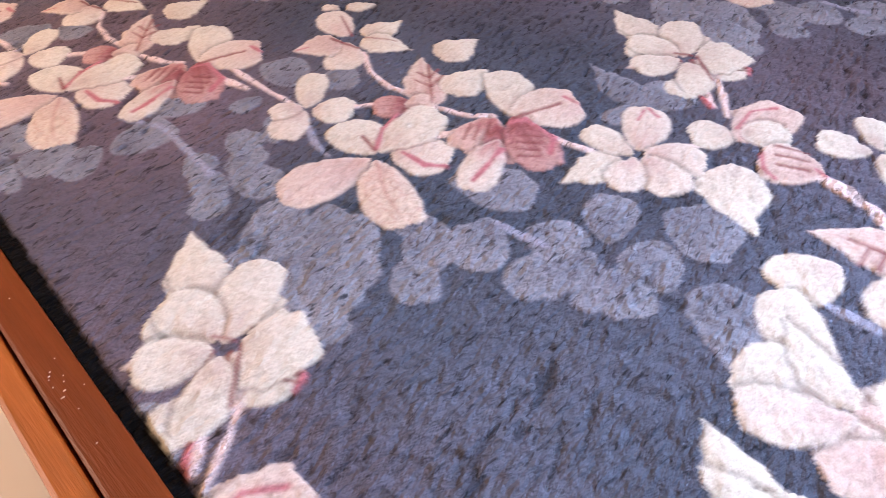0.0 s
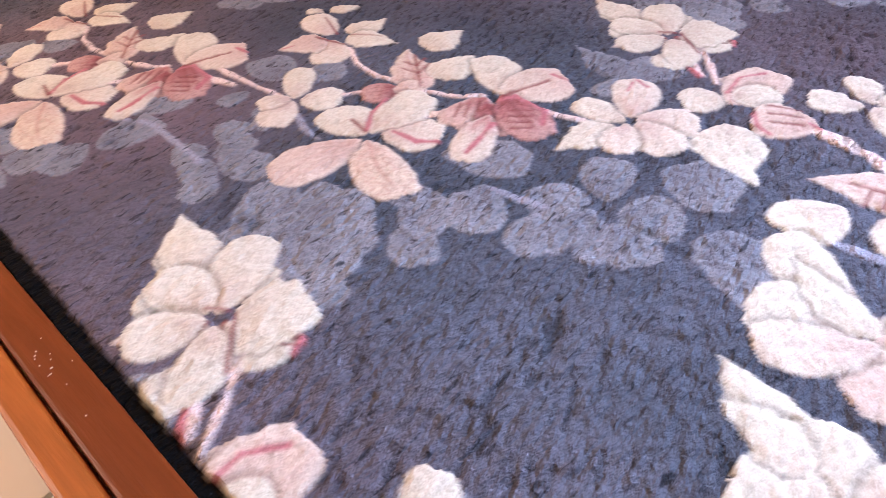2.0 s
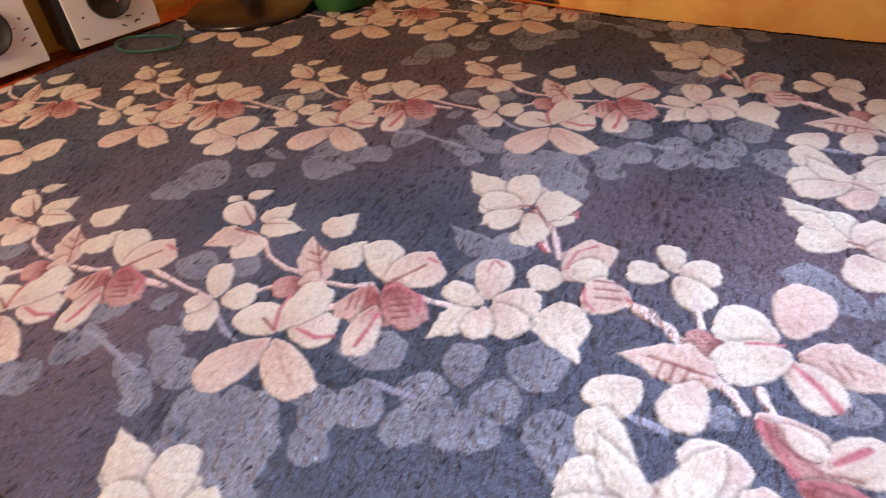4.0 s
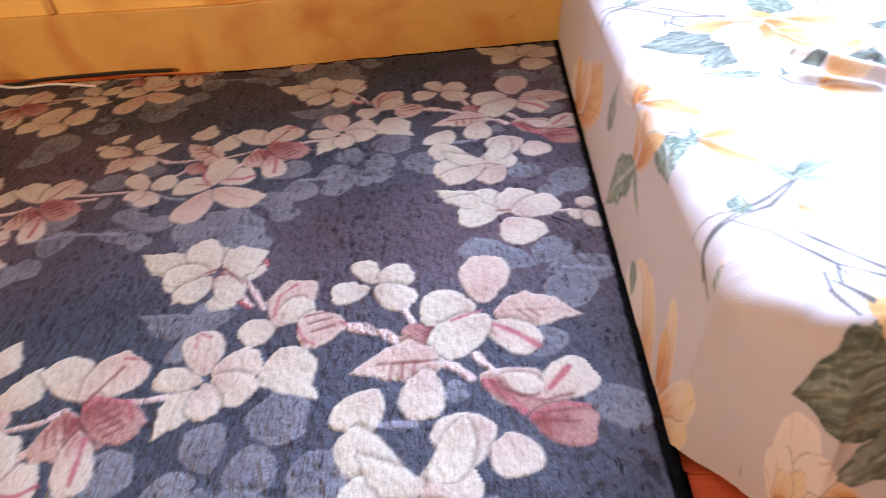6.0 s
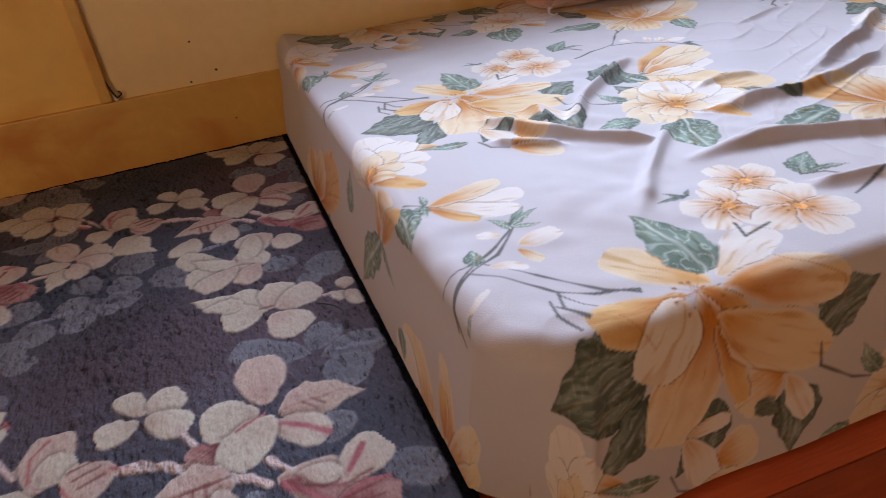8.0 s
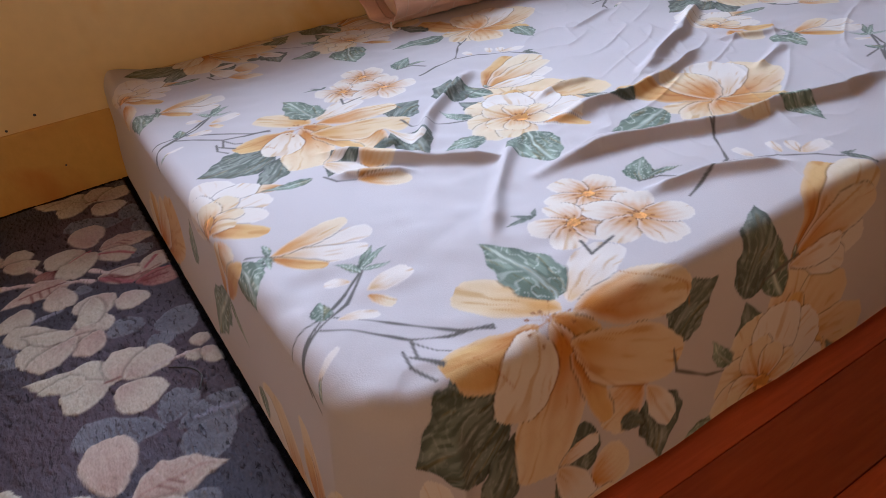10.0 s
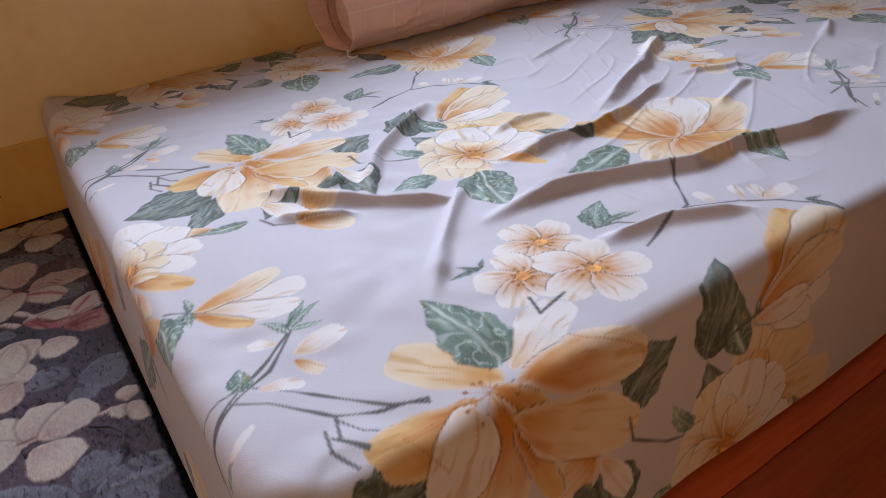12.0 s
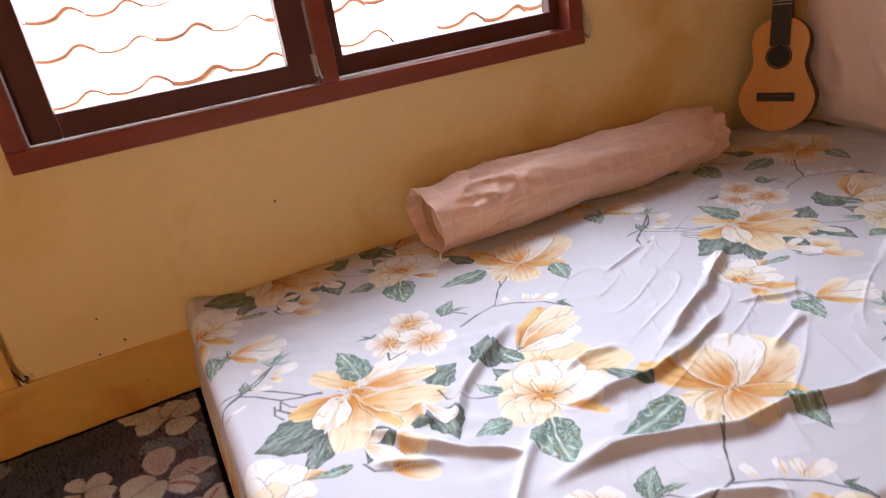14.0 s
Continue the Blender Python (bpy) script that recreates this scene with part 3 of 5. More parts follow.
def shadow_blossoms():
    """Grey blossoms printed behind the branches."""
    petal(C, -0.781, -1.329, -0.785, -1.278, 0.75, GHOST)
    petal(C, -0.761, -1.335, -0.717, -1.303, 0.91, GHOST)
    petal(C, -0.757, -1.345, -0.740, -1.388, 0.82, GHOST)
    petal(C, -0.773, -1.338, -0.785, -1.368, 1.10, GHOST)
    petal(C, -0.921, -1.394, -0.901, -1.450, 0.97, GHOST)
    petal(C, -0.898, -1.395, -0.898, -1.318, 0.77, GHOST)
    petal(C, -0.969, -1.343, -0.906, -1.273, 0.47, GHOST)
    petal(C, -1.001, -1.456, -0.991, -1.414, 1.10, GHOST)
    petal(C, -0.972, -1.481, -0.911, -1.490, 0.33, GHOST)
    petal(C, -1.253, -1.305, -1.239, -1.374, 1.05, GHOST)
    petal(C, -1.233, -1.303, -1.180, -1.283, 0.75, GHOST)
    petal(C, -0.860, -1.183, -0.925, -1.155, 0.85, GHOST)
    petal(C, -0.871, -1.218, -0.869, -1.260, 0.68, GHOST)
    petal(C, -0.844, -1.156, -0.820, -1.112, 1.05, GHOST)
    petal(C, -0.829, -1.237, -0.778, -1.262, 0.44, GHOST)
    petal(C, -0.635, -1.369, -0.667, -1.402, 0.79, GHOST)
    petal(C, -0.642, -1.349, -0.703, -1.333, 0.68, GHOST)
    petal(C, -0.640, -1.343, -0.648, -1.286, 0.66, GHOST)
    petal(C, -0.635, -1.345, -0.580, -1.295, 0.90, GHOST)
    petal(C, -0.625, -1.358, -0.529, -1.400, 0.50, GHOST)
    petal(C, -0.553, -1.279, -0.507, -1.322, 0.68, GHOST)
    petal(C, -0.547, -1.231, -0.488, -1.248, 0.80, GHOST)
    petal(C, -0.560, -1.266, -0.596, -1.248, 0.88, GHOST)
    petal(C, -0.599, -1.183, -0.518, -1.153, 0.73, GHOST)
    petal(C, -0.431, -1.177, -0.463, -1.259, 0.59, GHOST)
    petal(C, -0.441, -1.170, -0.485, -1.179, 0.80, GHOST)
    petal(C, -0.434, -1.159, -0.462, -1.098, 0.76, GHOST)
    petal(C, -0.416, -1.171, -0.366, -1.147, 1.10, GHOST)
    petal(C, -0.424, -1.183, -0.404, -1.237, 0.50, GHOST)
    petal(C, -0.414, -1.182, -0.367, -1.215, 0.85, GHOST)
    petal(C, -0.416, -1.089, -0.343, -1.088, 1.08, GHOST)
    petal(C, -0.524, -0.940, -0.542, -1.000, 0.52, GHOST)
    petal(C, -0.515, -0.950, -0.518, -0.883, 0.95, GHOST)
    petal(C, -0.604, -0.733, -0.499, -0.719, 0.95, GHOST)
    petal(C, -0.622, -0.755, -0.615, -0.695, 1.10, GHOST)
    petal(C, -0.527, -0.640, -0.474, -0.634, 1.10, GHOST)
    petal(C, -0.451, -0.561, -0.403, -0.549, 1.10, GHOST)
    petal(C, -0.338, -1.134, -0.284, -1.218, 0.64, GHOST_LEAF)
    petal(C, -0.522, -0.942, -0.623, -0.908, 0.43, GHOST_LEAF)
    petal(C, -0.085, -0.839, -0.186, -0.783, 0.51, GHOST)
    petal(C, -0.085, -0.833, -0.045, -0.787, 0.86, GHOST)
    petal(C, -0.074, -0.850, 0.017, -0.847, 0.64, GHOST)
    petal(C, -0.072, -0.867, -0.020, -0.910, 1.07, GHOST)
    petal(C, -0.050, -1.057, 0.019, -1.102, 0.65, GHOST)
    petal(C, -0.092, -1.010, -0.069, -0.963, 0.88, GHOST)
    petal(C, -0.066, -0.599, -0.119, -0.576, 0.87, GHOST)
    petal(C, -0.058, -0.612, 0.007, -0.630, 1.10, GHOST)
    petal(C, -0.065, -0.635, -0.048, -0.671, 1.09, GHOST)
    petal(C, -1.131, -1.032, -1.076, -0.955, 1.10, GHOST)
    petal(C, -1.130, -1.021, -1.098, -1.077, 1.09, GHOST)
    petal(C, -0.924, -0.830, -0.872, -0.801, 1.06, GHOST)
    petal(C, -1.015, -0.902, -1.031, -0.951, 1.10, GHOST)
    petal(C, -0.977, -0.860, -0.881, -0.881, 0.74, GHOST)
    petal(C, -0.977, -0.844, -0.947, -0.795, 1.10, GHOST)
    petal(C, -1.008, -0.883, -1.070, -0.869, 0.35, GHOST)
    petal(C, -0.750, -0.692, -0.772, -0.723, 1.10, GHOST)
    petal(C, -0.753, -0.675, -0.771, -0.634, 0.97, GHOST)
    petal(C, -0.737, -0.683, -0.681, -0.684, 0.80, GHOST)
    petal(C, -0.737, -0.701, -0.697, -0.748, 0.51, GHOST)
    petal(C, -0.600, -0.705, -0.659, -0.696, 0.94, GHOST)
    petal(C, -0.592, -0.702, -0.548, -0.659, 0.93, GHOST)
    petal(C, -0.573, -0.719, -0.499, -0.731, 0.62, GHOST)
    petal(C, -0.804, -1.309, -0.797, -1.274, 1.10, GHOST)
    petal(C, -0.788, -1.314, -0.726, -1.312, 0.49, GHOST)
    petal(C, -0.530, -1.202, -0.500, -1.264, 0.79, GHOST)
    petal(C, -0.579, -1.240, -0.521, -1.274, 0.52, GHOST)
    petal(C, -0.171, -1.071, -0.194, -1.046, 0.86, GHOST)
    stem(C, 0.0080, GHOST_STEM, (-0.953, -1.351), (-0.896, -1.330), (-0.787, -1.341))
    stem(C, 0.0070, GHOST_STEM, (-0.777, -1.222), (-0.749, -1.237), (-0.721, -1.242))
    stem(C, 0.0080, GHOST_STEM, (-0.523, -1.203), (-0.494, -1.202), (-0.471, -1.198))
    stem(C, 0.0100, GHOST_STEM, (-0.297, -1.129), (-0.278, -1.103), (-0.247, -1.103), (-0.222, -1.100))
    stem(C, 0.0070, GHOST_STEM, (-0.049, -0.846), (0.016, -0.855))


def white_flower():
    """Cream flower with a pointed leaf and a rose stem."""
    stem(C, 0.0104, ROSE_STEM, (-0.560, -1.488), (-0.545, -1.505), (-0.515, -1.532))
    stem(C, 0.0060, PALE_STEM, (-0.556, -1.487), (-0.537, -1.507), (-0.512, -1.530))
    petal(C, -0.629, -1.445, -0.718, -1.408, 0.43, WLEAF)
    petal(C, -0.607, -1.454, -0.657, -1.483, 0.73, WHITE)
    petal(C, -0.606, -1.454, -0.612, -1.392, 0.93, WHITE)
    petal(C, -0.582, -1.440, -0.526, -1.421, 0.69, BLUSH)
    petal(C, -0.580, -1.468, -0.520, -1.435, 0.79, WHITE)
    petal(C, -0.588, -1.466, -0.631, -1.523, 0.59, PINKLEAF)
    petal(C, -0.570, -1.491, -0.551, -1.538, 0.76, WHITE)
    stem(C, 0.0052, VEIN, (-0.572, -1.435), (-0.544, -1.431), (-0.517, -1.433))
    stem(C, 0.0040, ROSE_STEM, (-0.533, -1.426), (-0.520, -1.430), (-0.515, -1.443))
    stem(C, 0.0039, VEIN, (-0.535, -1.438), (-0.524, -1.431))
    stem(C, 0.0039, VEIN, (-0.528, -1.442), (-0.518, -1.437))
    stem(C, 0.0052, VEIN, (-0.581, -1.455), (-0.570, -1.470), (-0.562, -1.486))
    stem(C, 0.0039, VEIN, (-0.606, -1.462), (-0.591, -1.465))
    stem(C, 0.0026, VEIN, (-0.639, -1.457), (-0.639, -1.445))
    stem(C, 0.0026, VEIN, (-0.632, -1.418), (-0.580, -1.432))
    petal(C, -0.455, -1.528, -0.492, -1.514, 0.94, BLUSH)


def flowering_branch():
    """Cream and rose blossoms along one branch."""
    stem(C, 0.0080, PALE_STEM, (-0.857, -1.073), (-0.812, -1.099), (-0.770, -1.106), (-0.746, -1.101), (-0.701, -1.101), (-0.660, -1.089), (-0.640, -1.074))
    stem(C, 0.0080, PALE_STEM, (-0.947, -1.206), (-0.888, -1.207), (-0.830, -1.205))
    stem(C, 0.0080, PALE_STEM, (-0.778, -1.173), (-0.758, -1.143))
    stem(C, 0.0090, PALE_STEM, (-0.668, -1.148), (-0.634, -1.109))
    stem(C, 0.0090, PALE_STEM, (-0.567, -1.064), (-0.522, -1.056))
    petal(C, -0.904, -1.059, -0.976, -1.027, 0.62, PINK)
    petal(C, -0.893, -1.043, -0.883, -0.977, 0.72, WLEAF)
    petal(C, -0.884, -1.050, -0.816, -1.026, 0.63, WLEAF)
    petal(C, -0.891, -1.068, -0.845, -1.122, 0.70, PINK)
    petal(C, -0.901, -1.072, -0.926, -1.131, 0.87, PINKLEAF)
    petal(C, -0.973, -1.012, -0.997, -1.023, 0.77, WHITE)
    petal(C, -0.969, -1.004, -0.946, -0.965, 0.67, WLEAF)
    petal(C, -0.700, -1.102, -0.793, -1.029, 0.42, BLEAF)
    petal(C, -0.769, -1.021, -0.767, -0.952, 0.82, WLEAF)
    petal(C, -0.713, -1.073, -0.708, -1.001, 0.73, WLEAF)
    petal(C, -0.811, -1.200, -0.861, -1.146, 0.52, WHITE)
    petal(C, -0.804, -1.197, -0.767, -1.166, 1.10, WHITE)
    petal(C, -0.814, -1.204, -0.778, -1.256, 0.70, PINK)
    petal(C, -0.814, -1.201, -0.830, -1.237, 0.87, PINK)
    petal(C, -0.722, -1.112, -0.752, -1.151, 0.93, ROSE)
    petal(C, -0.727, -1.124, -0.714, -1.092, 1.00, BLUSH)
    petal(C, -0.682, -1.219, -0.699, -1.317, 0.65, BLUSH)
    petal(C, -0.676, -1.214, -0.582, -1.263, 0.55, BLEAFR)
    petal(C, -0.680, -1.188, -0.620, -1.162, 0.98, PINK)
    petal(C, -0.684, -1.204, -0.755, -1.197, 0.85, WHITE)
    petal(C, -0.684, -1.202, -0.696, -1.106, 0.61, WHITE)
    petal(C, -0.622, -1.058, -0.694, -0.994, 0.57, WHITE)
    petal(C, -0.626, -1.059, -0.584, -0.988, 0.95, REDTIP)
    petal(C, -0.632, -1.073, -0.619, -1.145, 0.80, BLUSHROSE)
    petal(C, -0.628, -1.083, -0.571, -1.126, 0.54, ROSE)
    petal(C, -0.605, -1.103, -0.568, -1.187, 0.49, HEARTED)
    petal(C, -0.620, -1.060, -0.535, -1.109, 0.55, ROSE)
    stem(C, 0.0048, ROSE_STEM, (-0.721, -1.141), (-0.713, -1.171), (-0.690, -1.201))
    stem(C, 0.0064, ROSE_STEM, (-0.663, -1.188), (-0.633, -1.187), (-0.616, -1.174))
    stem(C, 0.0039, VEIN, (-0.718, -1.196), (-0.689, -1.204))
    stem(C, 0.0048, ROSE_STEM, (-0.600, -0.994), (-0.582, -0.994))
    stem(C, 0.0052, VEIN, (-0.618, -1.060), (-0.597, -1.007))
    stem(C, 0.0064, ROSE_STEM, (-0.580, -1.172), (-0.585, -1.145), (-0.592, -1.115))
    stem(C, 0.0056, ROSE_STEM, (-0.616, -1.072), (-0.608, -1.055), (-0.564, -1.062), (-0.549, -1.088))
    stem(C, 0.0036, VEIN, (-0.593, -1.084), (-0.575, -1.072))
    stem(C, 0.0036, VEIN, (-0.586, -1.094), (-0.568, -1.081))
    stem(C, 0.0036, VEIN, (-0.578, -1.103), (-0.561, -1.091))
    stem(C, 0.0036, VEIN, (-0.571, -1.112), (-0.554, -1.100))
    stem(C, 0.0039, VEIN, (-0.648, -1.100), (-0.632, -1.129))
    stem(C, 0.0039, VEIN, (-0.640, -1.093), (-0.624, -1.122))
    stem(C, 0.0039, VEIN, (-0.632, -1.086), (-0.616, -1.115))
    stem(C, 0.0036, VEIN, (-0.773, -1.039), (-0.709, -1.098))
    stem(C, 0.0033, VEIN, (-0.748, -1.062), (-0.769, -1.062))
    stem(C, 0.0033, VEIN, (-0.734, -1.075), (-0.756, -1.077))
    stem(C, 0.0033, VEIN, (-0.748, -1.062), (-0.756, -1.039))
    stem(C, 0.0033, VEIN, (-0.734, -1.074), (-0.739, -1.048))
    stem(C, 0.0036, VEIN, (-0.952, -1.027), (-0.901, -1.052))
    stem(C, 0.0052, VEIN, (-0.911, -1.077), (-0.870, -1.069))
    stem(C, 0.0032, ROSE_STEM, (-0.923, -1.126), (-0.916, -1.113))
    stem(C, 0.0033, VEIN, (-0.882, -1.046), (-0.845, -1.025))


def branch_end():
    """Buds, a broad leaf and a cream flower at the end of the branch."""
    stem(C, 0.0070, PALE_STEM, (-0.499, -0.836), (-0.473, -0.866), (-0.447, -0.907))
    stem(C, 0.0080, PALE_STEM, (-0.442, -0.975), (-0.460, -0.990))
    petal(C, -0.594, -0.797, -0.683, -0.769, 0.51, WLEAF)
    petal(C, -0.548, -0.822, -0.593, -0.742, 0.55, WHITE)
    petal(C, -0.553, -0.825, -0.621, -0.829, 0.70, WHITE)
    petal(C, -0.548, -0.832, -0.579, -0.883, 0.83, WHITE)
    petal(C, -0.539, -0.830, -0.492, -0.887, 0.55, WHITE)
    petal(C, -0.536, -0.809, -0.476, -0.774, 1.10, WLEAF)
    petal(C, -0.422, -0.936, -0.461, -0.964, 1.10, WHITE)
    petal(C, -0.418, -0.942, -0.405, -0.847, 0.64, BLUSH)
    petal(C, -0.423, -0.927, -0.379, -0.902, 1.10, WHITE)
    petal(C, -0.405, -0.981, -0.342, -1.064, 0.66, WLEAF)
    petal(C, -0.498, -1.044, -0.515, -1.118, 0.58, WLEAF)
    petal(C, -0.486, -1.033, -0.549, -1.024, 0.61, WHITE)
    petal(C, -0.486, -1.023, -0.521, -0.950, 0.65, PINK)
    petal(C, -0.480, -1.022, -0.421, -1.001, 0.92, PINK)
    petal(C, -0.476, -1.026, -0.420, -1.060, 0.74, PINK)
    petal(C, -0.482, -1.036, -0.461, -1.090, 0.64, PINK)
    stem(C, 0.0110, PALE_STEM, (-0.339, -0.946), (-0.305, -0.950), (-0.263, -0.973))
    stem(C, 0.0110, PALE_STEM, (-0.334, -0.947), (-0.278, -0.962), (-0.244, -0.985))
    petal(C, -0.330, -0.939, -0.387, -0.959, 1.10, BLUSH)
    stem(C, 0.0042, VEIN, (-0.383, -0.927), (-0.355, -0.918))
    stem(C, 0.0042, VEIN, (-0.377, -0.942), (-0.349, -0.932))
    stem(C, 0.0042, VEIN, (-0.371, -0.956), (-0.343, -0.946))
    stem(C, 0.0048, ROSE_STEM, (-0.338, -0.940), (-0.327, -0.944))
    stem(C, 0.0048, ROSE_STEM, (-0.428, -0.923), (-0.432, -0.883), (-0.414, -0.860))
    stem(C, 0.0040, ROSE_STEM, (-0.390, -0.948), (-0.378, -0.969), (-0.362, -0.978))
    stem(C, 0.0032, ROSE_STEM, (-0.517, -0.953), (-0.500, -0.960))
    stem(C, 0.0032, ROSE_STEM, (-0.514, -0.979), (-0.519, -0.959))
    stem(C, 0.0039, VEIN, (-0.534, -0.813), (-0.494, -0.851))
    stem(C, 0.0039, VEIN, (-0.558, -0.823), (-0.541, -0.814))


def rose_cluster():
    """Large cream, blush and deep rose blossoms by the bed."""
    petal(C, -0.309, -0.874, -0.360, -0.884, 0.91, WHITE)
    petal(C, -0.304, -0.864, -0.332, -0.814, 0.62, WHITE)
    petal(C, -0.300, -0.862, -0.255, -0.840, 1.10, WHITE)
    petal(C, -0.302, -0.870, -0.247, -0.910, 0.70, WHITE)
    petal(C, -0.212, -0.954, -0.250, -0.975, 1.09, ROSE)
    petal(C, -0.155, -0.915, -0.156, -0.815, 0.67, BLUSH)
    petal(C, -0.164, -0.921, -0.237, -0.920, 0.91, WHITE)
    petal(C, -0.144, -0.934, -0.032, -0.940, 0.61, BLEAF)
    petal(C, -0.153, -0.949, -0.091, -0.996, 0.64, PINK)
    petal(C, -0.147, -0.936, -0.209, -0.999, 0.71, WHITE)
    petal(C, -0.201, -1.013, -0.308, -1.026, 0.60, BLEAF)
    petal(C, -0.217, -1.022, -0.217, -1.097, 0.67, PINK)
    petal(C, -0.272, -1.050, -0.301, -1.112, 0.86, WHITE)
    petal(C, -0.141, -1.100, -0.195, -1.139, 1.07, PINK)
    petal(C, -0.128, -1.114, -0.108, -1.165, 0.97, PINK)
    petal(C, -0.157, -1.036, -0.081, -1.062, 0.70, BLUSH)
    petal(C, -0.156, -1.043, -0.065, -1.086, 0.38, ROSE)
    petal(C, -0.105, -1.095, -0.035, -1.114, 0.73, ROSE)
    petal(C, -0.089, -1.070, -0.033, -1.026, 0.81, PINK)
    petal(C, -0.138, -1.040, -0.089, -1.056, 0.54, PINK)
    petal(C, -0.151, -0.682, -0.240, -0.631, 0.47, WLEAF)
    petal(C, -0.132, -0.710, -0.171, -0.643, 0.74, WHITE)
    petal(C, -0.135, -0.709, -0.197, -0.712, 1.10, WHITE)
    petal(C, -0.124, -0.709, -0.101, -0.641, 0.86, PINK)
    petal(C, -0.116, -0.712, -0.047, -0.679, 0.77, PINK)
    petal(C, -0.127, -0.722, -0.080, -0.780, 0.89, PINK)
    petal(C, -0.009, -0.713, -0.030, -0.727, 1.10, PINK)
    petal(C, -0.009, -0.705, -0.001, -0.677, 1.03, PINK)
    petal(C, -0.006, -0.711, 0.013, -0.755, 0.68, PINK)
    petal(C, -0.171, -0.554, -0.256, -0.481, 0.46, WHITE)
    petal(C, -0.174, -0.557, -0.245, -0.572, 0.87, WHITE)
    petal(C, -0.170, -0.556, -0.112, -0.528, 1.10, PINK)
    petal(C, -0.170, -0.563, -0.133, -0.597, 0.87, PINK)
    petal(C, -0.174, -1.199, -0.208, -1.249, 0.71, BLUSH)
    petal(C, -0.207, -1.191, -0.273, -1.243, 0.57, PINK)
    petal(C, -0.205, -1.183, -0.280, -1.138, 0.38, WLEAF)
    petal(C, -0.208, -1.313, -0.271, -1.298, 0.55, WLEAF)
    petal(C, -0.172, -1.095, -0.193, -1.175, 0.48, WHITE)
    stem(C, 0.0080, PALE_STEM, (-0.262, -0.908), (-0.243, -0.943))
    stem(C, 0.0100, PALE_STEM, (-0.211, -1.010), (-0.186, -1.022), (-0.166, -1.041))
    stem(C, 0.0100, PALE_STEM, (-0.163, -1.002), (-0.140, -1.033))
    stem(C, 0.0060, PALE_STEM, (-0.079, -0.716), (-0.028, -0.709))
    stem(C, 0.0080, ROSE_STEM, (-0.143, -0.953), (-0.112, -0.971), (-0.091, -0.992))
    stem(C, 0.0048, ROSE_STEM, (-0.194, -0.944), (-0.159, -0.928))
    stem(C, 0.0039, VEIN, (-0.278, -1.016), (-0.208, -1.010))
    stem(C, 0.0080, ROSE_STEM, (-0.152, -1.044), (-0.131, -1.067), (-0.109, -1.088))
    stem(C, 0.0072, ROSE_STEM, (-0.081, -1.059), (-0.058, -1.029))
    stem(C, 0.0056, ROSE_STEM, (-0.100, -1.095), (-0.068, -1.079), (-0.043, -1.084))
    stem(C, 0.0040, VEIN, (-0.146, -1.045), (-0.127, -1.076))
    stem(C, 0.0040, VEIN, (-0.138, -1.040), (-0.112, -1.070))
    stem(C, 0.0040, VEIN, (-0.095, -1.092), (-0.053, -1.087))
    stem(C, 0.0040, VEIN, (-0.091, -1.102), (-0.053, -1.104))
    stem(C, 0.0040, VEIN, (-0.092, -1.075), (-0.057, -1.067))
    stem(C, 0.0033, VEIN, (-0.261, -1.017), (-0.260, -1.039))
    stem(C, 0.0033, VEIN, (-0.248, -1.014), (-0.246, -1.036))
    stem(C, 0.0033, VEIN, (-0.234, -1.010), (-0.233, -1.032))
    stem(C, 0.0033, VEIN, (-0.111, -0.930), (-0.097, -0.946))
    stem(C, 0.0033, VEIN, (-0.100, -0.927), (-0.086, -0.943))
    stem(C, 0.0052, VEIN, (-0.138, -0.702), (-0.120, -0.703))


def far_flowers():
    """Flowers at the edge of the print, towards the loudspeakers."""
    petal(C, -1.171, -0.868, -1.250, -0.900, 0.78, PINK)
    petal(C, -1.169, -0.870, -1.151, -0.937, 0.88, PINK)
    petal(C, -1.173, -0.862, -1.223, -0.802, 1.10, PINK)
    petal(C, -1.163, -0.862, -1.089, -0.843, 1.10, PINK)
    petal(C, -1.501, -0.473, -1.606, -0.496, 0.61, PINK)
    petal(C, -1.491, -0.472, -1.428, -0.427, 1.10, PINK)
    petal(C, -1.479, -0.481, -1.440, -0.543, 1.10, PINK)
    stem(C, 0.0070, PALE_STEM, (-1.144, -0.818), (-1.087, -0.779))


# the print repeats up the carpet; the branch also repeats towards the loudspeakers
whole = C.repeats
shadow_blossoms()
far_flowers()
for n in (3, 2, 1, 0):
    C.repeats = [(ox + BRANCH[0] * n, oy + BRANCH[1] * n) for ox, oy in whole]
    flowering_branch()
C.repeats = whole
white_flower()
branch_end()
rose_cluster()
edge_back = np.maximum(0.025 + 0.027 * C.x, -0.046 * C.x - 0.030)
edge_front = -1.584 - 0.058 * C.x
inset = np.minimum(np.minimum(edge_back - C.y, C.y - edge_front), np.minimum(C.x + 1.965, 0.013 - 0.024 * C.y - C.x))
border = smooth(0.022, 0.018, inset + 0.0015 * soft_noise(C.x, C.y, 0.008, 31))
C.colour = C.colour * (1 - border[..., None]) + np.array((0.0025, 0.0025, 0.003)) * border[..., None]
crease_shade = crease_shade * (1 - 0.75 * C.printed)
C.colour *= (1 - 0.17 * C.printed)[..., None] * (1 + C.printed[..., None] * np.array((-0.05, 0.01, 0.0)))
C.colour *= (1 - 0.50 * crease_shade + 0.06 * fibre)[..., None]
tuft = -0.0024 * crease_shade + 0.0003 * fibre + 0.0005 * soft_noise(C.x, C.y, 0.009, 41) + 0.0004 * soft_noise(C.x + C.y, C.y * 0.5, 0.0045, 42) + 0.0016 * soft_noise(C.x, C.y, 0.05, 43)
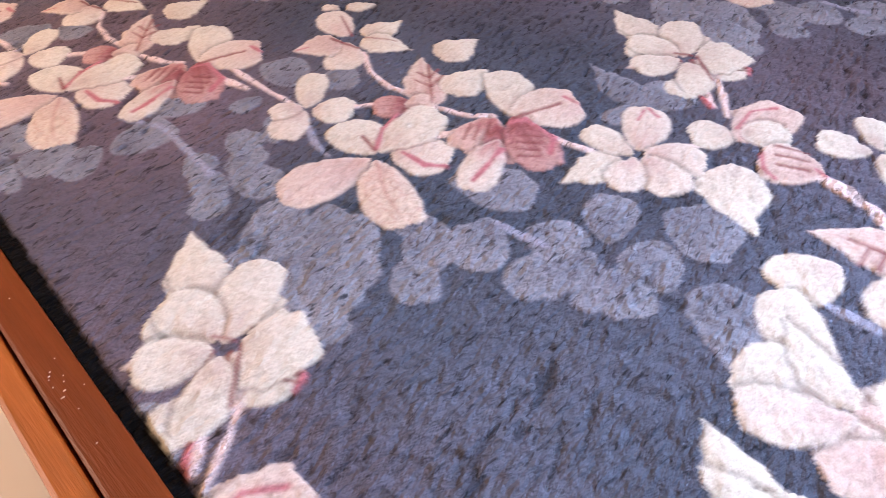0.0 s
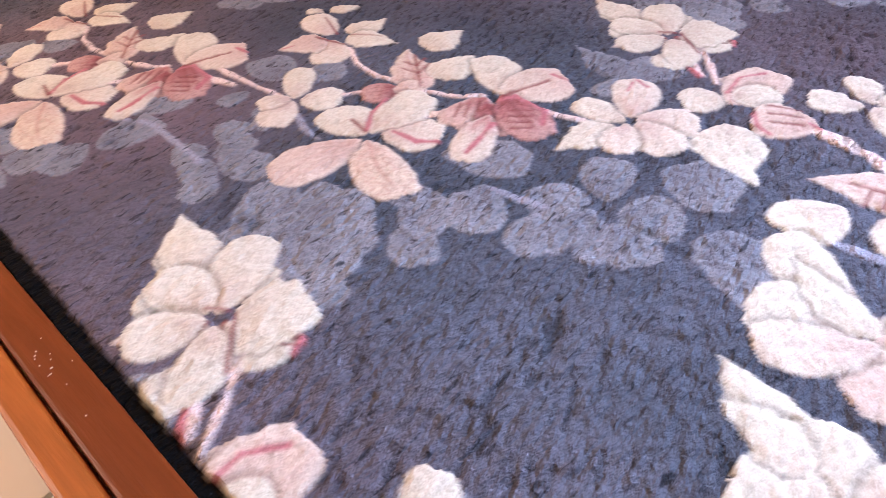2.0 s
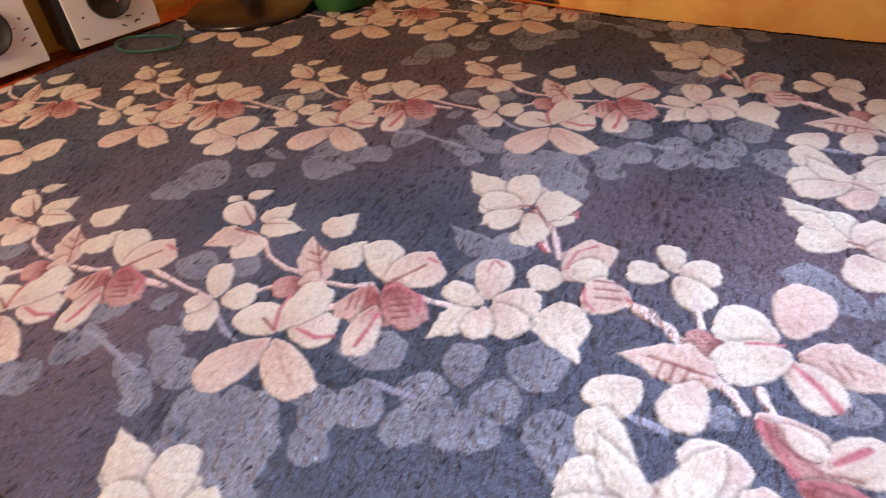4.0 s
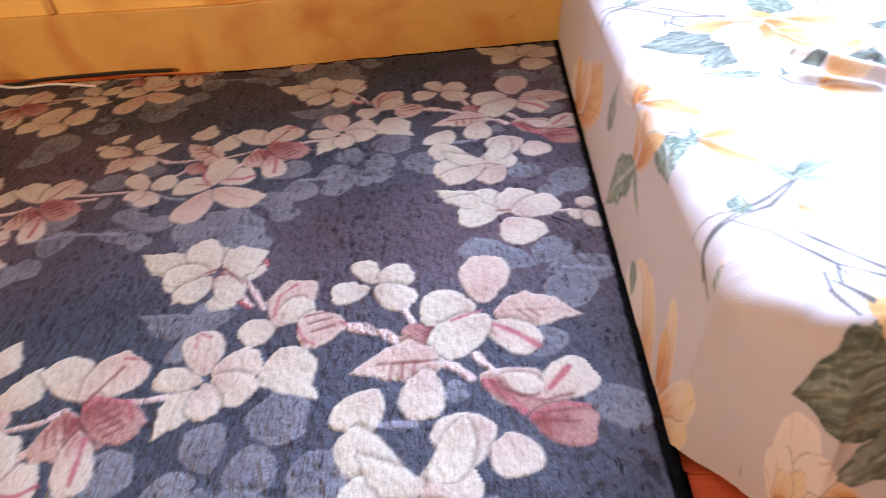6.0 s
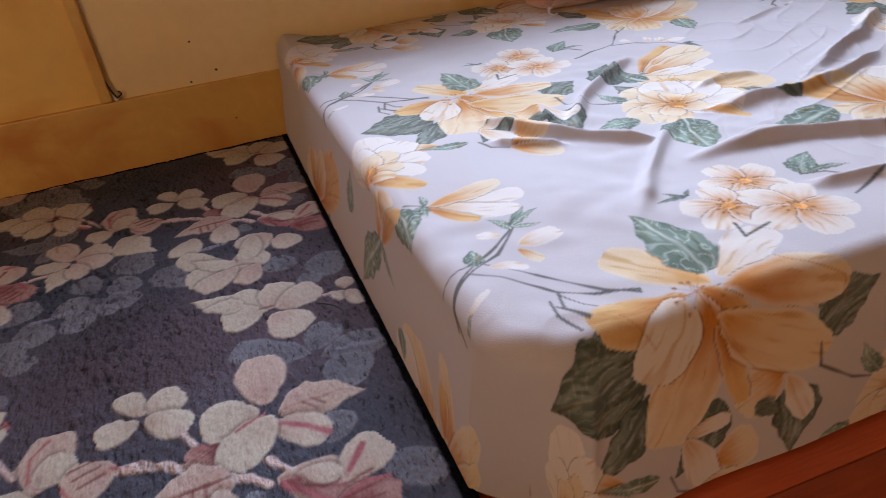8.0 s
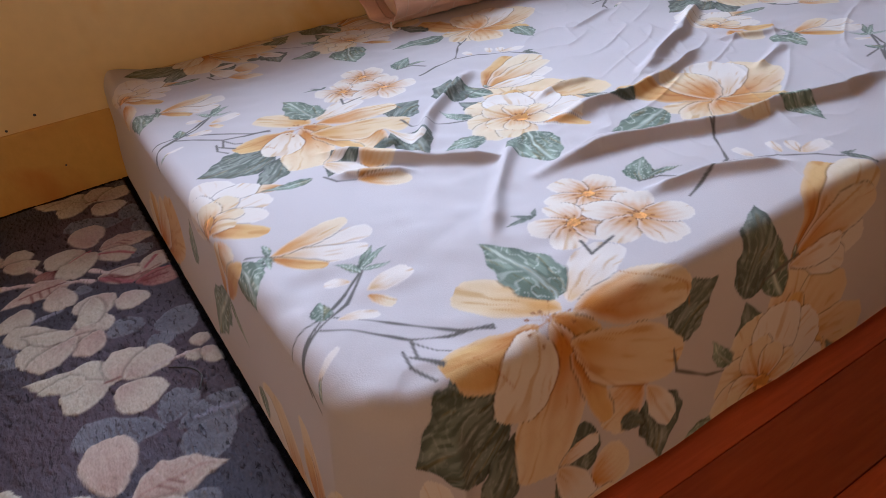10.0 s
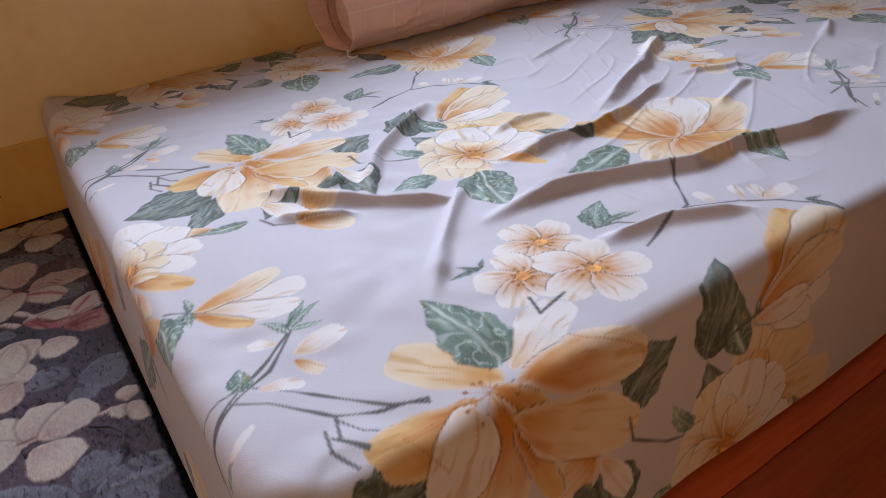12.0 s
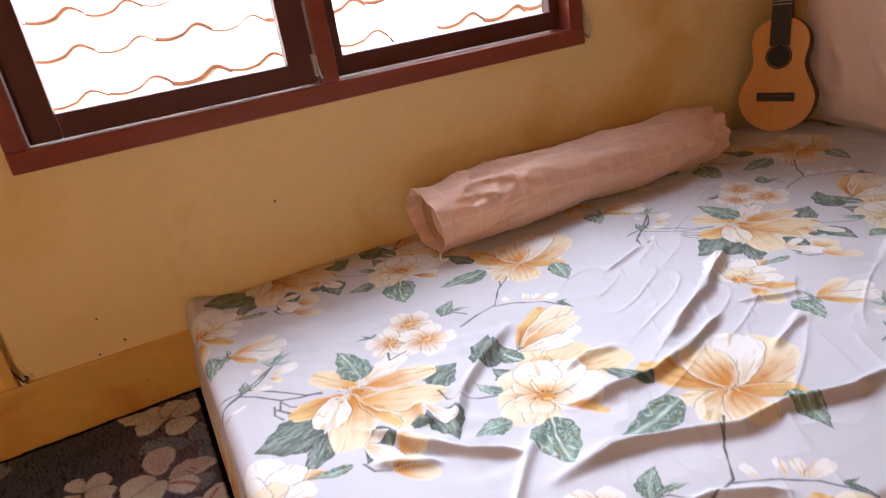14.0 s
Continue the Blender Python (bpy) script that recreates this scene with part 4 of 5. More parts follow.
C.z = C.pile * (1 - border) + tuft - 0.002 - 0.003 * border
C.z = np.where(inset < 0.004, -0.009, C.z)
carpet = tagged(cloth_mesh("carpet", C, np.stack([C.x, C.y, C.z], axis=-1), inset > 0, CARPET),
                "slate blue plush carpet with cream and rose flowers, black edge", "carpet")

# ---- mattress and sheet ----
BX, BY, TOP, R = 0.026, -1.205, 0.207, 0.025
LILAC = (0.520, 0.500, 0.508)
S = Cloth(-0.245, 2.02, -1.50, 0.026, 0.0020, LILAC, [(0.98 * i, 0.06 * i + 0.613 * k) for i in (-1, 0, 1, 2) for k in (-2, -1, 0, 1, 2)], 0.0008, 0.045)
S.colour *= (1 + 0.02 * soft_noise(S.x, S.y, 0.2, 51))[..., None]
# first value: strength of the shade coloured in round overlapping petals
S.shadow_line, S.streaks, S.thin = 0.55, 0.62, 0.66
CREAM = style((0.54, 0.235, 0.035), (0.68, 0.59, 0.42), (0.69, 0.65, 0.57), 0.42, 0.10, (0.5, 0.3, 0.1))
AMBER = style((0.46, 0.17, 0.02), (0.63, 0.41, 0.16), (0.66, 0.54, 0.36), 0.5, 0.12, (0.4, 0.18, 0.03))
GOLD = style((0.50, 0.19, 0.02), (0.68, 0.57, 0.38), (0.70, 0.64, 0.52), 0.50, 0.10, (0.4, 0.18, 0.03))
BLOOM = style((0.53, 0.22, 0.025), (0.688, 0.645, 0.568), (0.705, 0.688, 0.654), 0.42)
PALE = style((0.568, 0.361, 0.138), (0.688, 0.654, 0.602), (0.705, 0.688, 0.662), 0.25, 0.06, (0.6, 0.5, 0.35))
BUFF = style((0.55, 0.27, 0.05), (0.66, 0.53, 0.33), (0.68, 0.60, 0.45), 0.35, 0.06, (0.5, 0.3, 0.1))
WASH = style((0.50, 0.30, 0.12), (0.66, 0.61, 0.53), (0.68, 0.645, 0.58), 0.12, 0.04, (0.6, 0.5, 0.35))
RIM = style((0.40, 0.15, 0.02), (0, 0, 0), (0, 0, 0), opaque=0.7)
HEART = style((0.42, 0.17, 0.03), (0.55, 0.26, 0.05), (0.60, 0.32, 0.08), 0.5, hatch=0.5)
LEAF = style((0.10, 0.15, 0.11), (0.17, 0.235, 0.18), (0.07, 0.11, 0.085), 0.5, 0.60, (0.50, 0.56, 0.50), True, hatch=0.34)
DARKLEAF = style((0.07, 0.095, 0.075), (0.12, 0.15, 0.12), (0.05, 0.07, 0.06), 0.5, 0.25, (0.40, 0.43, 0.39), True, hatch=0.45)
TWIG = style((0.11, 0.105, 0.095), (0, 0, 0), (0, 0, 0))
# large blossom
stem(S, 0.0048, TWIG, (0.038, -0.442), (0.093, -0.431), (0.137, -0.474), (0.182, -0.526), (0.209, -0.542))
petal(S, 0.186, -1.223, 0.067, -1.247, 0.85, DARKLEAF)
petal(S, 0.190, -1.269, 0.118, -1.356, 0.38, DARKLEAF)
petal(S, 0.267, -1.306, 0.213, -1.379, 0.61, DARKLEAF)
petal(S, 0.375, -1.261, 0.444, -1.220, 0.79, DARKLEAF)
petal(S, 0.348, -1.315, 0.354, -1.409, 0.65, DARKLEAF)
petal(S, 0.161, -1.365, 0.099, -1.340, 0.42, CREAM)
petal(S, 0.337, -1.293, 0.284, -1.320, 1.10, CREAM)
petal(S, 0.341, -1.301, 0.374, -1.364, 0.43, PALE)
petal(S, 0.263, -1.384, 0.312, -1.369, 1.10, CREAM)
petal(S, 0.257, -1.175, 0.278, -1.235, 0.76, AMBER)
petal(S, 0.271, -1.176, 0.206, -1.087, 0.53, BUFF)
petal(S, 0.281, -1.172, 0.376, -1.127, 0.48, PALE)
petal(S, 0.239, -1.180, 0.140, -1.186, 0.53, AMBER)
petal(S, 0.252, -1.182, 0.199, -1.334, 0.47, GOLD)
petal(S, 0.254, -1.215, 0.291, -1.317, 0.23, AMBER)
petal(S, 0.275, -1.184, 0.405, -1.211, 0.45, GOLD)
petal(S, 0.253, -1.207, 0.387, -1.288, 0.42, BUFF)
petal(S, 0.232, -1.177, 0.184, -1.255, 0.68, WASH)
stem(S, 0.0024, RIM, (0.239, -1.180), (0.221, -1.175), (0.197, -1.178), (0.171, -1.180), (0.193, -1.221))
stem(S, 0.0022, RIM, (0.255, -1.209), (0.274, -1.246), (0.304, -1.282), (0.342, -1.300))
stem(S, 0.0022, RIM, (0.248, -1.165), (0.257, -1.178), (0.241, -1.180))
stem(S, 0.0020, RIM, (0.346, -1.166), (0.355, -1.180), (0.398, -1.208), (0.402, -1.237))
stem(S, 0.0048, TWIG, (0.379, -1.277), (0.382, -1.305), (0.428, -1.337), (0.498, -1.361))
stem(S, 0.0056, TWIG, (0.024, -1.117), (0.044, -1.082), (0.077, -1.055), (0.122, -1.021), (0.149, -0.996), (0.170, -0.965))
stem(S, 0.0050, TWIG, (0.076, -1.056), (0.103, -1.078), (0.141, -1.123), (0.171, -1.139), (0.210, -1.151))
stem(S, 0.0045, TWIG, (0.140, -1.126), (0.133, -1.152), (0.147, -1.171))
stem(S, 0.0040, TWIG, (0.141, -1.129), (0.151, -1.153), (0.160, -1.160))
petal(S, 0.503, -1.356, 0.486, -1.272, 0.61, DARKLEAF)
petal(S, 0.538, -1.357, 0.572, -1.268, 0.85, GOLD)
petal(S, 0.553, -1.366, 0.647, -1.296, 0.73, BUFF)
petal(S, 0.565, -1.363, 0.696, -1.385, 0.51, BUFF)
petal(S, 0.539, -1.356, 0.570, -1.296, 0.54, AMBER)
petal(S, 0.589, -1.399, 0.499, -1.405, 0.61, BUFF)
petal(S, 0.595, -1.404, 0.611, -1.374, 1.10, AMBER)
petal(S, 0.482, -1.416, 0.455, -1.438, 1.10, DARKLEAF)
stamens(S, 0.251, -1.180, 0.030)
petal(S, 0.277, -1.158, 0.269, -1.032, 0.50, LEAF)
petal(S, 0.308, -0.713, 0.338, -0.735, 0.60, DARKLEAF)
petal(S, 0.197, -0.756, 0.130, -0.742, 0.30, LEAF)
petal(S, 0.226, -0.723, 0.278, -0.718, 0.40, PALE)
petal(S, 0.226, -0.723, 0.258, -0.793, 0.50, PALE)
petal(S, 0.242, -0.798, 0.291, -0.794, 0.50, CREAM)
petal(S, 0.242, -0.798, 0.300, -0.841, 0.40, CREAM)
stem(S, 0.0052, TWIG, (0.209, -0.762), (0.218, -0.785), (0.240, -0.798))
# bud branch
stem(S, 0.0052, TWIG, (0.028, -1.098), (0.041, -1.085), (0.083, -1.055), (0.118, -1.036), (0.138, -1.014), (0.156, -0.991))
stem(S, 0.0048, TWIG, (0.127, -1.134), (0.122, -1.160), (0.132, -1.184))
stem(S, 0.0042, TWIG, (0.128, -1.145), (0.145, -1.173))
petal(S, 0.138, -1.003, 0.113, -0.989, 0.60, PALE)
petal(S, 0.144, -1.028, 0.198, -1.020, 0.55, PALE)
petal(S, 0.141, -1.034, 0.156, -1.063, 0.50, CREAM)
petal(S, 0.101, -1.055, 0.138, -1.068, 0.45, PALE)
petal(S, 0.087, -1.049, 0.096, -1.016, 0.60, LEAF)
petal(S, 0.087, -1.049, 0.097, -1.016, 0.60, LEAF)
petal(S, 0.153, -0.992, 0.136, -0.964, 0.35, LEAF)
petal(S, 0.156, -0.988, 0.185, -0.955, 0.30, LEAF)
petal(S, 0.156, -0.988, 0.196, -0.970, 0.25, LEAF)
petal(S, 0.156, -0.988, 0.190, -0.999, 0.20, LEAF)
petal(S, 0.042, -1.119, 0.085, -1.094, 0.15, PALE)
petal(S, 0.039, -1.125, 0.057, -1.113, 0.30, LEAF)
# trumpet flower
petal(S, 0.088, -0.900, 0.200, -0.927, 0.32, PALE)
petal(S, 0.088, -0.900, 0.179, -0.959, 0.32, PALE)
petal(S, 0.087, -0.898, 0.186, -0.883, 0.32, CREAM)
petal(S, 0.087, -0.901, 0.132, -0.960, 0.25, AMBER)
petal(S, 0.085, -0.895, 0.061, -0.916, 0.30, LEAF)
petal(S, 0.085, -0.895, 0.086, -0.869, 0.40, LEAF)
petal(S, 0.085, -0.895, 0.078, -0.924, 0.30, LEAF)
stem(S, 0.0042, TWIG, (0.062, -0.882), (0.084, -0.895))
# ruffled blossom at the edge
petal(S, 0.040, -0.775, 0.080, -0.657, 0.60, PALE)
petal(S, 0.040, -0.775, 0.127, -0.707, 0.50, PALE)
petal(S, 0.040, -0.775, 0.134, -0.762, 0.50, PALE)
petal(S, 0.040, -0.775, 0.039, -0.684, 0.60, PALE)
petal(S, 0.040, -0.775, 0.117, -0.803, 0.50, PALE)
petal(S, 0.042, -0.781, 0.100, -0.846, 0.36, AMBER)
petal(S, 0.041, -0.801, 0.032, -0.876, 0.60, CREAM)
petal(S, 0.040, -0.775, 0.093, -0.726, 0.60, CREAM)
petal(S, 0.040, -0.775, 0.060, -0.721, 0.70, CREAM)
petal(S, 0.040, -0.775, 0.095, -0.775, 0.50, CREAM)
petal(S, 0.040, -0.775, 0.079, -0.799, 0.50, CREAM)
petal(S, 0.036, -0.776, 0.054, -0.755, 0.80, HEART)
stamens(S, 0.045, -0.766, 0.017)
petal(S, 0.051, -0.882, 0.035, -0.960, 0.60, LEAF)
# ruffled blossom
petal(S, 0.517, -0.779, 0.491, -0.688, 0.75, CREAM)
petal(S, 0.517, -0.779, 0.445, -0.750, 0.75, CREAM)
petal(S, 0.517, -0.779, 0.435, -0.806, 0.80, CREAM)
petal(S, 0.517, -0.779, 0.468, -0.834, 0.80, CREAM)
petal(S, 0.517, -0.779, 0.577, -0.852, 0.60, PALE)
petal(S, 0.517, -0.779, 0.622, -0.797, 0.60, PALE)
petal(S, 0.517, -0.779, 0.606, -0.730, 0.80, PALE)
petal(S, 0.517, -0.779, 0.552, -0.689, 0.80, PALE)
petal(S, 0.517, -0.779, 0.506, -0.718, 0.80, CREAM)
petal(S, 0.517, -0.779, 0.463, -0.784, 0.80, CREAM)
petal(S, 0.517, -0.779, 0.487, -0.814, 0.80, CREAM)
petal(S, 0.517, -0.779, 0.544, -0.819, 0.70, CREAM)
petal(S, 0.517, -0.779, 0.571, -0.770, 0.70, CREAM)
petal(S, 0.517, -0.779, 0.537, -0.735, 0.80, CREAM)
petal(S, 0.530, -0.825, 0.572, -0.875, 0.30, AMBER)
petal(S, 0.505, -0.774, 0.527, -0.789, 0.80, HEART)
stamens(S, 0.516, -0.782, 0.017)
petal(S, 0.542, -0.675, 0.520, -0.567, 0.40, LEAF)
petal(S, 0.542, -0.675, 0.520, -0.569, 0.40, LEAF)
petal(S, 0.468, -0.730, 0.436, -0.684, 0.40, LEAF)
petal(S, 0.440, -0.802, 0.375, -0.801, 0.60, LEAF)
petal(S, 0.494, -0.833, 0.460, -0.943, 0.65, LEAF)
petal(S, 0.570, -0.650, 0.684, -0.644, 0.40, PALE)
petal(S, 0.570, -0.650, 0.649, -0.673, 0.40, PALE)
petal(S, 0.567, -0.650, 0.627, -0.621, 0.50, AMBER)
# open golden blossom
petal(S, 0.751, -0.941, 0.669, -0.921, 0.50, CREAM)
petal(S, 0.751, -0.941, 0.668, -0.985, 0.70, CREAM)
petal(S, 0.751, -0.941, 0.854, -0.951, 0.70, GOLD)
petal(S, 0.751, -0.941, 0.905, -0.886, 0.70, GOLD)
petal(S, 0.751, -0.941, 0.713, -1.031, 0.70, GOLD)
petal(S, 0.751, -0.941, 0.874, -0.845, 0.60, PALE)
petal(S, 0.751, -0.941, 0.677, -0.812, 0.40, AMBER)
petal(S, 0.751, -0.941, 0.782, -0.834, 0.75, GOLD)
petal(S, 0.751, -0.941, 0.831, -1.006, 0.40, AMBER)
petal(S, 0.672, -0.914, 0.544, -0.930, 0.45, LEAF)
petal(S, 0.669, -0.864, 0.629, -0.778, 0.40, DARKLEAF)
petal(S, 0.811, -0.994, 0.783, -1.088, 0.50, LEAF)
stem(S, 0.0048, TWIG, (0.692, -0.980), (0.641, -1.029), (0.604, -1.079), (0.553, -1.091), (0.509, -1.107))
stem(S, 0.0048, TWIG, (0.599, -1.083), (0.641, -1.105), (0.685, -1.139), (0.718, -1.191))
stem(S, 0.0042, TWIG, (0.653, -1.019), (0.668, -0.987))
petal(S, 0.630, -1.095, 0.633, -1.065, 0.50, PALE)
petal(S, 0.661, -1.109, 0.675, -1.082, 0.50, PALE)
petal(S, 0.677, -1.125, 0.695, -1.095, 0.50, PALE)
petal(S, 0.677, -1.125, 0.727, -1.125, 0.50, PALE)
petal(S, 0.704, -1.155, 0.717, -1.193, 0.25, DARKLEAF)
petal(S, 0.704, -1.155, 0.729, -1.160, 0.25, DARKLEAF)
# three small blossoms
petal(S, 0.430, -1.028, 0.476, -1.003, 0.78, BLOOM)
petal(S, 0.430, -1.028, 0.420, -0.977, 0.78, BLOOM)
petal(S, 0.430, -1.028, 0.378, -1.021, 0.78, BLOOM)
petal(S, 0.430, -1.028, 0.408, -1.075, 0.78, BLOOM)
petal(S, 0.430, -1.028, 0.468, -1.064, 0.78, BLOOM)
petal(S, 0.422, -1.028, 0.438, -1.028, 0.90, HEART)
stamens(S, 0.430, -1.028, 0.017)
petal(S, 0.372, -1.071, 0.422, -1.066, 0.78, BLOOM)
petal(S, 0.372, -1.071, 0.383, -1.022, 0.78, BLOOM)
petal(S, 0.372, -1.071, 0.329, -1.046, 0.78, BLOOM)
petal(S, 0.372, -1.071, 0.335, -1.104, 0.78, BLOOM)
petal(S, 0.372, -1.071, 0.392, -1.117, 0.78, BLOOM)
petal(S, 0.364, -1.071, 0.380, -1.071, 0.90, HEART)
stamens(S, 0.372, -1.071, 0.017)
petal(S, 0.434, -1.105, 0.471, -1.058, 0.78, BLOOM)
petal(S, 0.434, -1.105, 0.401, -1.055, 0.78, BLOOM)
petal(S, 0.434, -1.105, 0.376, -1.121, 0.78, BLOOM)
petal(S, 0.434, -1.105, 0.431, -1.165, 0.78, BLOOM)
petal(S, 0.434, -1.105, 0.490, -1.126, 0.78, BLOOM)
petal(S, 0.426, -1.105, 0.442, -1.105, 0.90, HEART)
stamens(S, 0.434, -1.105, 0.017)
stem(S, 0.0048, TWIG, (0.355, -1.102), (0.348, -1.127))
stem(S, 0.0048, TWIG, (0.386, -1.117), (0.348, -1.127))
petal(S, 0.499, -1.045, 0.544, -1.002, 0.60, LEAF)
stem(S, 0.0042, TWIG, (0.496, -1.043), (0.523, -1.051), (0.541, -1.073))
petal(S, 0.514, -1.043, 0.557, -1.053, 0.25, LEAF)
petal(S, 0.351, -1.030, 0.315, -1.025, 0.25, DARKLEAF)
petal(S, 0.351, -1.030, 0.332, -1.010, 0.25, DARKLEAF)
petal(S, 0.351, -1.030, 0.365, -1.014, 0.30, DARKLEAF)
# upright trumpet
petal(S, 0.553, -1.257, 0.675, -1.162, 0.35, AMBER)
petal(S, 0.553, -1.257, 0.708, -1.177, 0.40, CREAM)
petal(S, 0.553, -1.257, 0.703, -1.221, 0.35, CREAM)
petal(S, 0.553, -1.257, 0.642, -1.258, 0.35, PALE)
petal(S, 0.484, -1.272, 0.538, -1.167, 0.50, DARKLEAF)
stem(S, 0.0048, TWIG, (0.566, -1.248), (0.513, -1.258))
petal(S, 0.560, -1.249, 0.563, -1.233, 0.40, LEAF)
# blossoms that hang down the side
everywhere, S.repeats = S.repeats, [(0, 0)]
petal(S, -0.179, -0.350, -0.073, -0.339, 0.40, AMBER)
petal(S, -0.179, -0.350, -0.030, -0.571, 0.40, AMBER)
petal(S, -0.177, -0.340, -0.050, -0.454, 0.40, GOLD)
petal(S, -0.063, -0.645, 0.018, -0.663, 0.50, LEAF)
petal(S, -0.028, -0.818, 0.043, -0.806, 0.35, GOLD)
petal(S, -0.021, -0.831, 0.053, -0.891, 0.35, AMBER)
petal(S, -0.019, -0.823, -0.151, -0.708, 0.35, LEAF)
petal(S, -0.019, -0.823, -0.058, -0.888, 0.22, LEAF)
petal(S, -0.105, -0.901, -0.148, -0.915, 0.70, LEAF)
petal(S, -0.159, -1.076, -0.034, -1.056, 0.30, GOLD)
petal(S, -0.147, -1.061, -0.072, -1.056, 0.40, AMBER)
petal(S, -0.190, -1.068, -0.062, -1.152, 0.36, CREAM)
petal(S, -0.198, -1.070, -0.116, -1.160, 0.36, GOLD)
petal(S, -0.202, -1.061, -0.268, -1.067, 0.45, AMBER)
petal(S, -0.153, -1.040, -0.189, -0.968, 0.40, CREAM)
S.repeats = everywhere
S.lift = np.zeros_like(S.x)


def fold(cloth, height, width, *pts):
    """A ridge of loose cloth along a line, dying away at both ends."""
    total = sum(math.hypot(b[0] - a[0], b[1] - a[1]) for a, b in zip(pts, pts[1:]))
    ridge, done = np.zeros_like(cloth.x), 0.0
    for (x0, y0), (x1, y1) in zip(pts, pts[1:]):
        length = math.hypot(x1 - x0, y1 - y0)
        px, py = cloth.x - x0, cloth.y - y0
        f = np.clip((px * (x1 - x0) + py * (y1 - y0)) / length ** 2, 0, 1)
        d = np.hypot(px - f * (x1 - x0), py - f * (y1 - y0)) + 0.004 * soft_noise(cloth.x, cloth.y, 0.06, 61)
        run = (done + f * length) / total
        ridge = np.maximum(ridge, height * np.exp(-(d / width) ** 2) * np.minimum(1, 5 * np.minimum(run + 0.04, 1.04 - run)))
        done += length
    cloth.lift = np.maximum(cloth.lift, ridge)


fold(S, 0.0180, 0.0107, (0.420, -0.950), (0.521, -0.945), (0.620, -0.984), (0.687, -1.016), (0.776, -1.016), (0.873, -1.050), (0.980, -1.049))
fold(S, 0.0150, 0.0094, (0.534, -0.835), (0.611, -0.841), (0.678, -0.849), (0.785, -0.823), (0.895, -0.780))
fold(S, 0.0165, 0.0094, (0.235, -0.689), (0.291, -0.762), (0.355, -0.831), (0.425, -0.884))
fold(S, 0.0105, 0.0094, (0.288, -1.039), (0.344, -0.966), (0.422, -0.881), (0.468, -0.841))
fold(S, 0.0150, 0.0094, (0.348, -0.781), (0.407, -0.697), (0.491, -0.625), (0.585, -0.551))
fold(S, 0.0180, 0.0107, (0.764, -0.784), (0.950, -0.691), (1.123, -0.574))
fold(S, 0.0120, 0.0101, (0.478, -1.071), (0.562, -1.083), (0.644, -1.133))
fold(S, 0.0090, 0.0080, (0.223, -0.773), (0.310, -0.825))
fold(S, 0.0090, 0.0094, (1.287, -0.821), (1.389, -0.768))
fold(S, 0.0090, 0.0134, (0.336, -0.737), (0.335, -0.665))
fold(S, 0.0075, 0.0080, (0.579, -0.747), (0.636, -0.730), (0.695, -0.742))
fold(S, 0.0075, 0.0080, (0.857, -0.502), (1.005, -0.452))
fold(S, 0.0075, 0.0080, (0.954, -0.765), (1.071, -0.812))
fold(S, 0.0090, 0.0094, (0.878, -0.907), (1.003, -0.863))
S.lift += 0.0035 * soft_noise(S.x * 1.0 + S.y * 0.5, S.y, 0.11, 71) + 0.0022 * soft_noise(S.x + 0.8 * S.y, S.y - 0.6 * S.x, 0.035, 72) * smooth(-0.4, 0.5, soft_noise(S.x, S.y, 0.3, 74))
wrinkle = (1 - np.abs(soft_noise(0.5 * S.x + 0.25 * S.y, S.y * 1.7 - 0.9 * S.x, 0.10, 75))) ** 9 + 0.6 * (1 - np.abs(soft_noise(S.x * 1.5 - 0.7 * S.y, 0.5 * S.y + 0.25 * S.x, 0.06, 76))) ** 9
S.lift += 0.0026 * wrinkle * smooth(-0.1, 0.5, soft_noise(S.x, S.y, 0.25, 77) + 0.6 * smooth(0.3, 0.9, S.x) - 0.5)
S.lift += 0.018 * np.exp(-((S.x - 1.86) ** 2 + (S.y + 0.12) ** 2) / 0.20 ** 2)
S.lift += 0.016 * np.exp(-((S.x - 0.05) ** 2 + (S.y - 0.02) ** 2) / 0.05 ** 2)
RC = 0.075
edge_x = BX - 0.022 * np.clip(S.y, -1.25, 0.0)
du, dv = np.maximum(edge_x + RC - S.x, 0), np.maximum(BY + RC - S.y, 0)
radial = np.hypot(du, dv)
d = np.maximum(radial - (RC - R), 0)
nu, nv = du / np.maximum(radial, 1e-6), dv / np.maximum(radial, 1e-6)
arc = math.pi * R / 2
bend = np.minimum(d, arc) / R
drop = R * (1 - np.cos(bend)) + np.maximum(d - arc, 0)
out = R * np.sin(bend) + 0.11 * np.maximum(d - arc, 0) * (1 - 2.6 * nu * nv)
pleat = 0.007 * np.exp(-((S.x - 0.125 + 0.10 * (drop - 0.06)) / 0.012) ** 2) * smooth(0.02, 0.05, drop) * smooth(0.19, 0.09, drop) * (dv > 0)
hang = 0.004 * soft_noise(S.x * 1.0, S.y * 0.2, 0.10, 73) * smooth(0.03, 0.12, drop)
out = out + pleat + hang
flat = np.where(d > 0, 1 - smooth(0.0, arc, d), 1.0)
sx = np.where(d > 0, np.maximum(S.x, edge_x + RC) - nu * (RC - R + out), S.x)
sy = np.where(d > 0, np.maximum(S.y, BY + RC) - nv * (RC - R + out), S.y)
sz = TOP - drop + S.lift * flat
keep = (drop <= TOP + 0.004) & (S.x < 2.012)
sheet = tagged(cloth_mesh("fitted_sheet", S, np.stack([sx, sy, np.maximum(sz, -0.008)], axis=-1), keep, SHEET),
               "rumpled lilac grey sheet printed with large golden flowers and green leaves", "bed sheet")
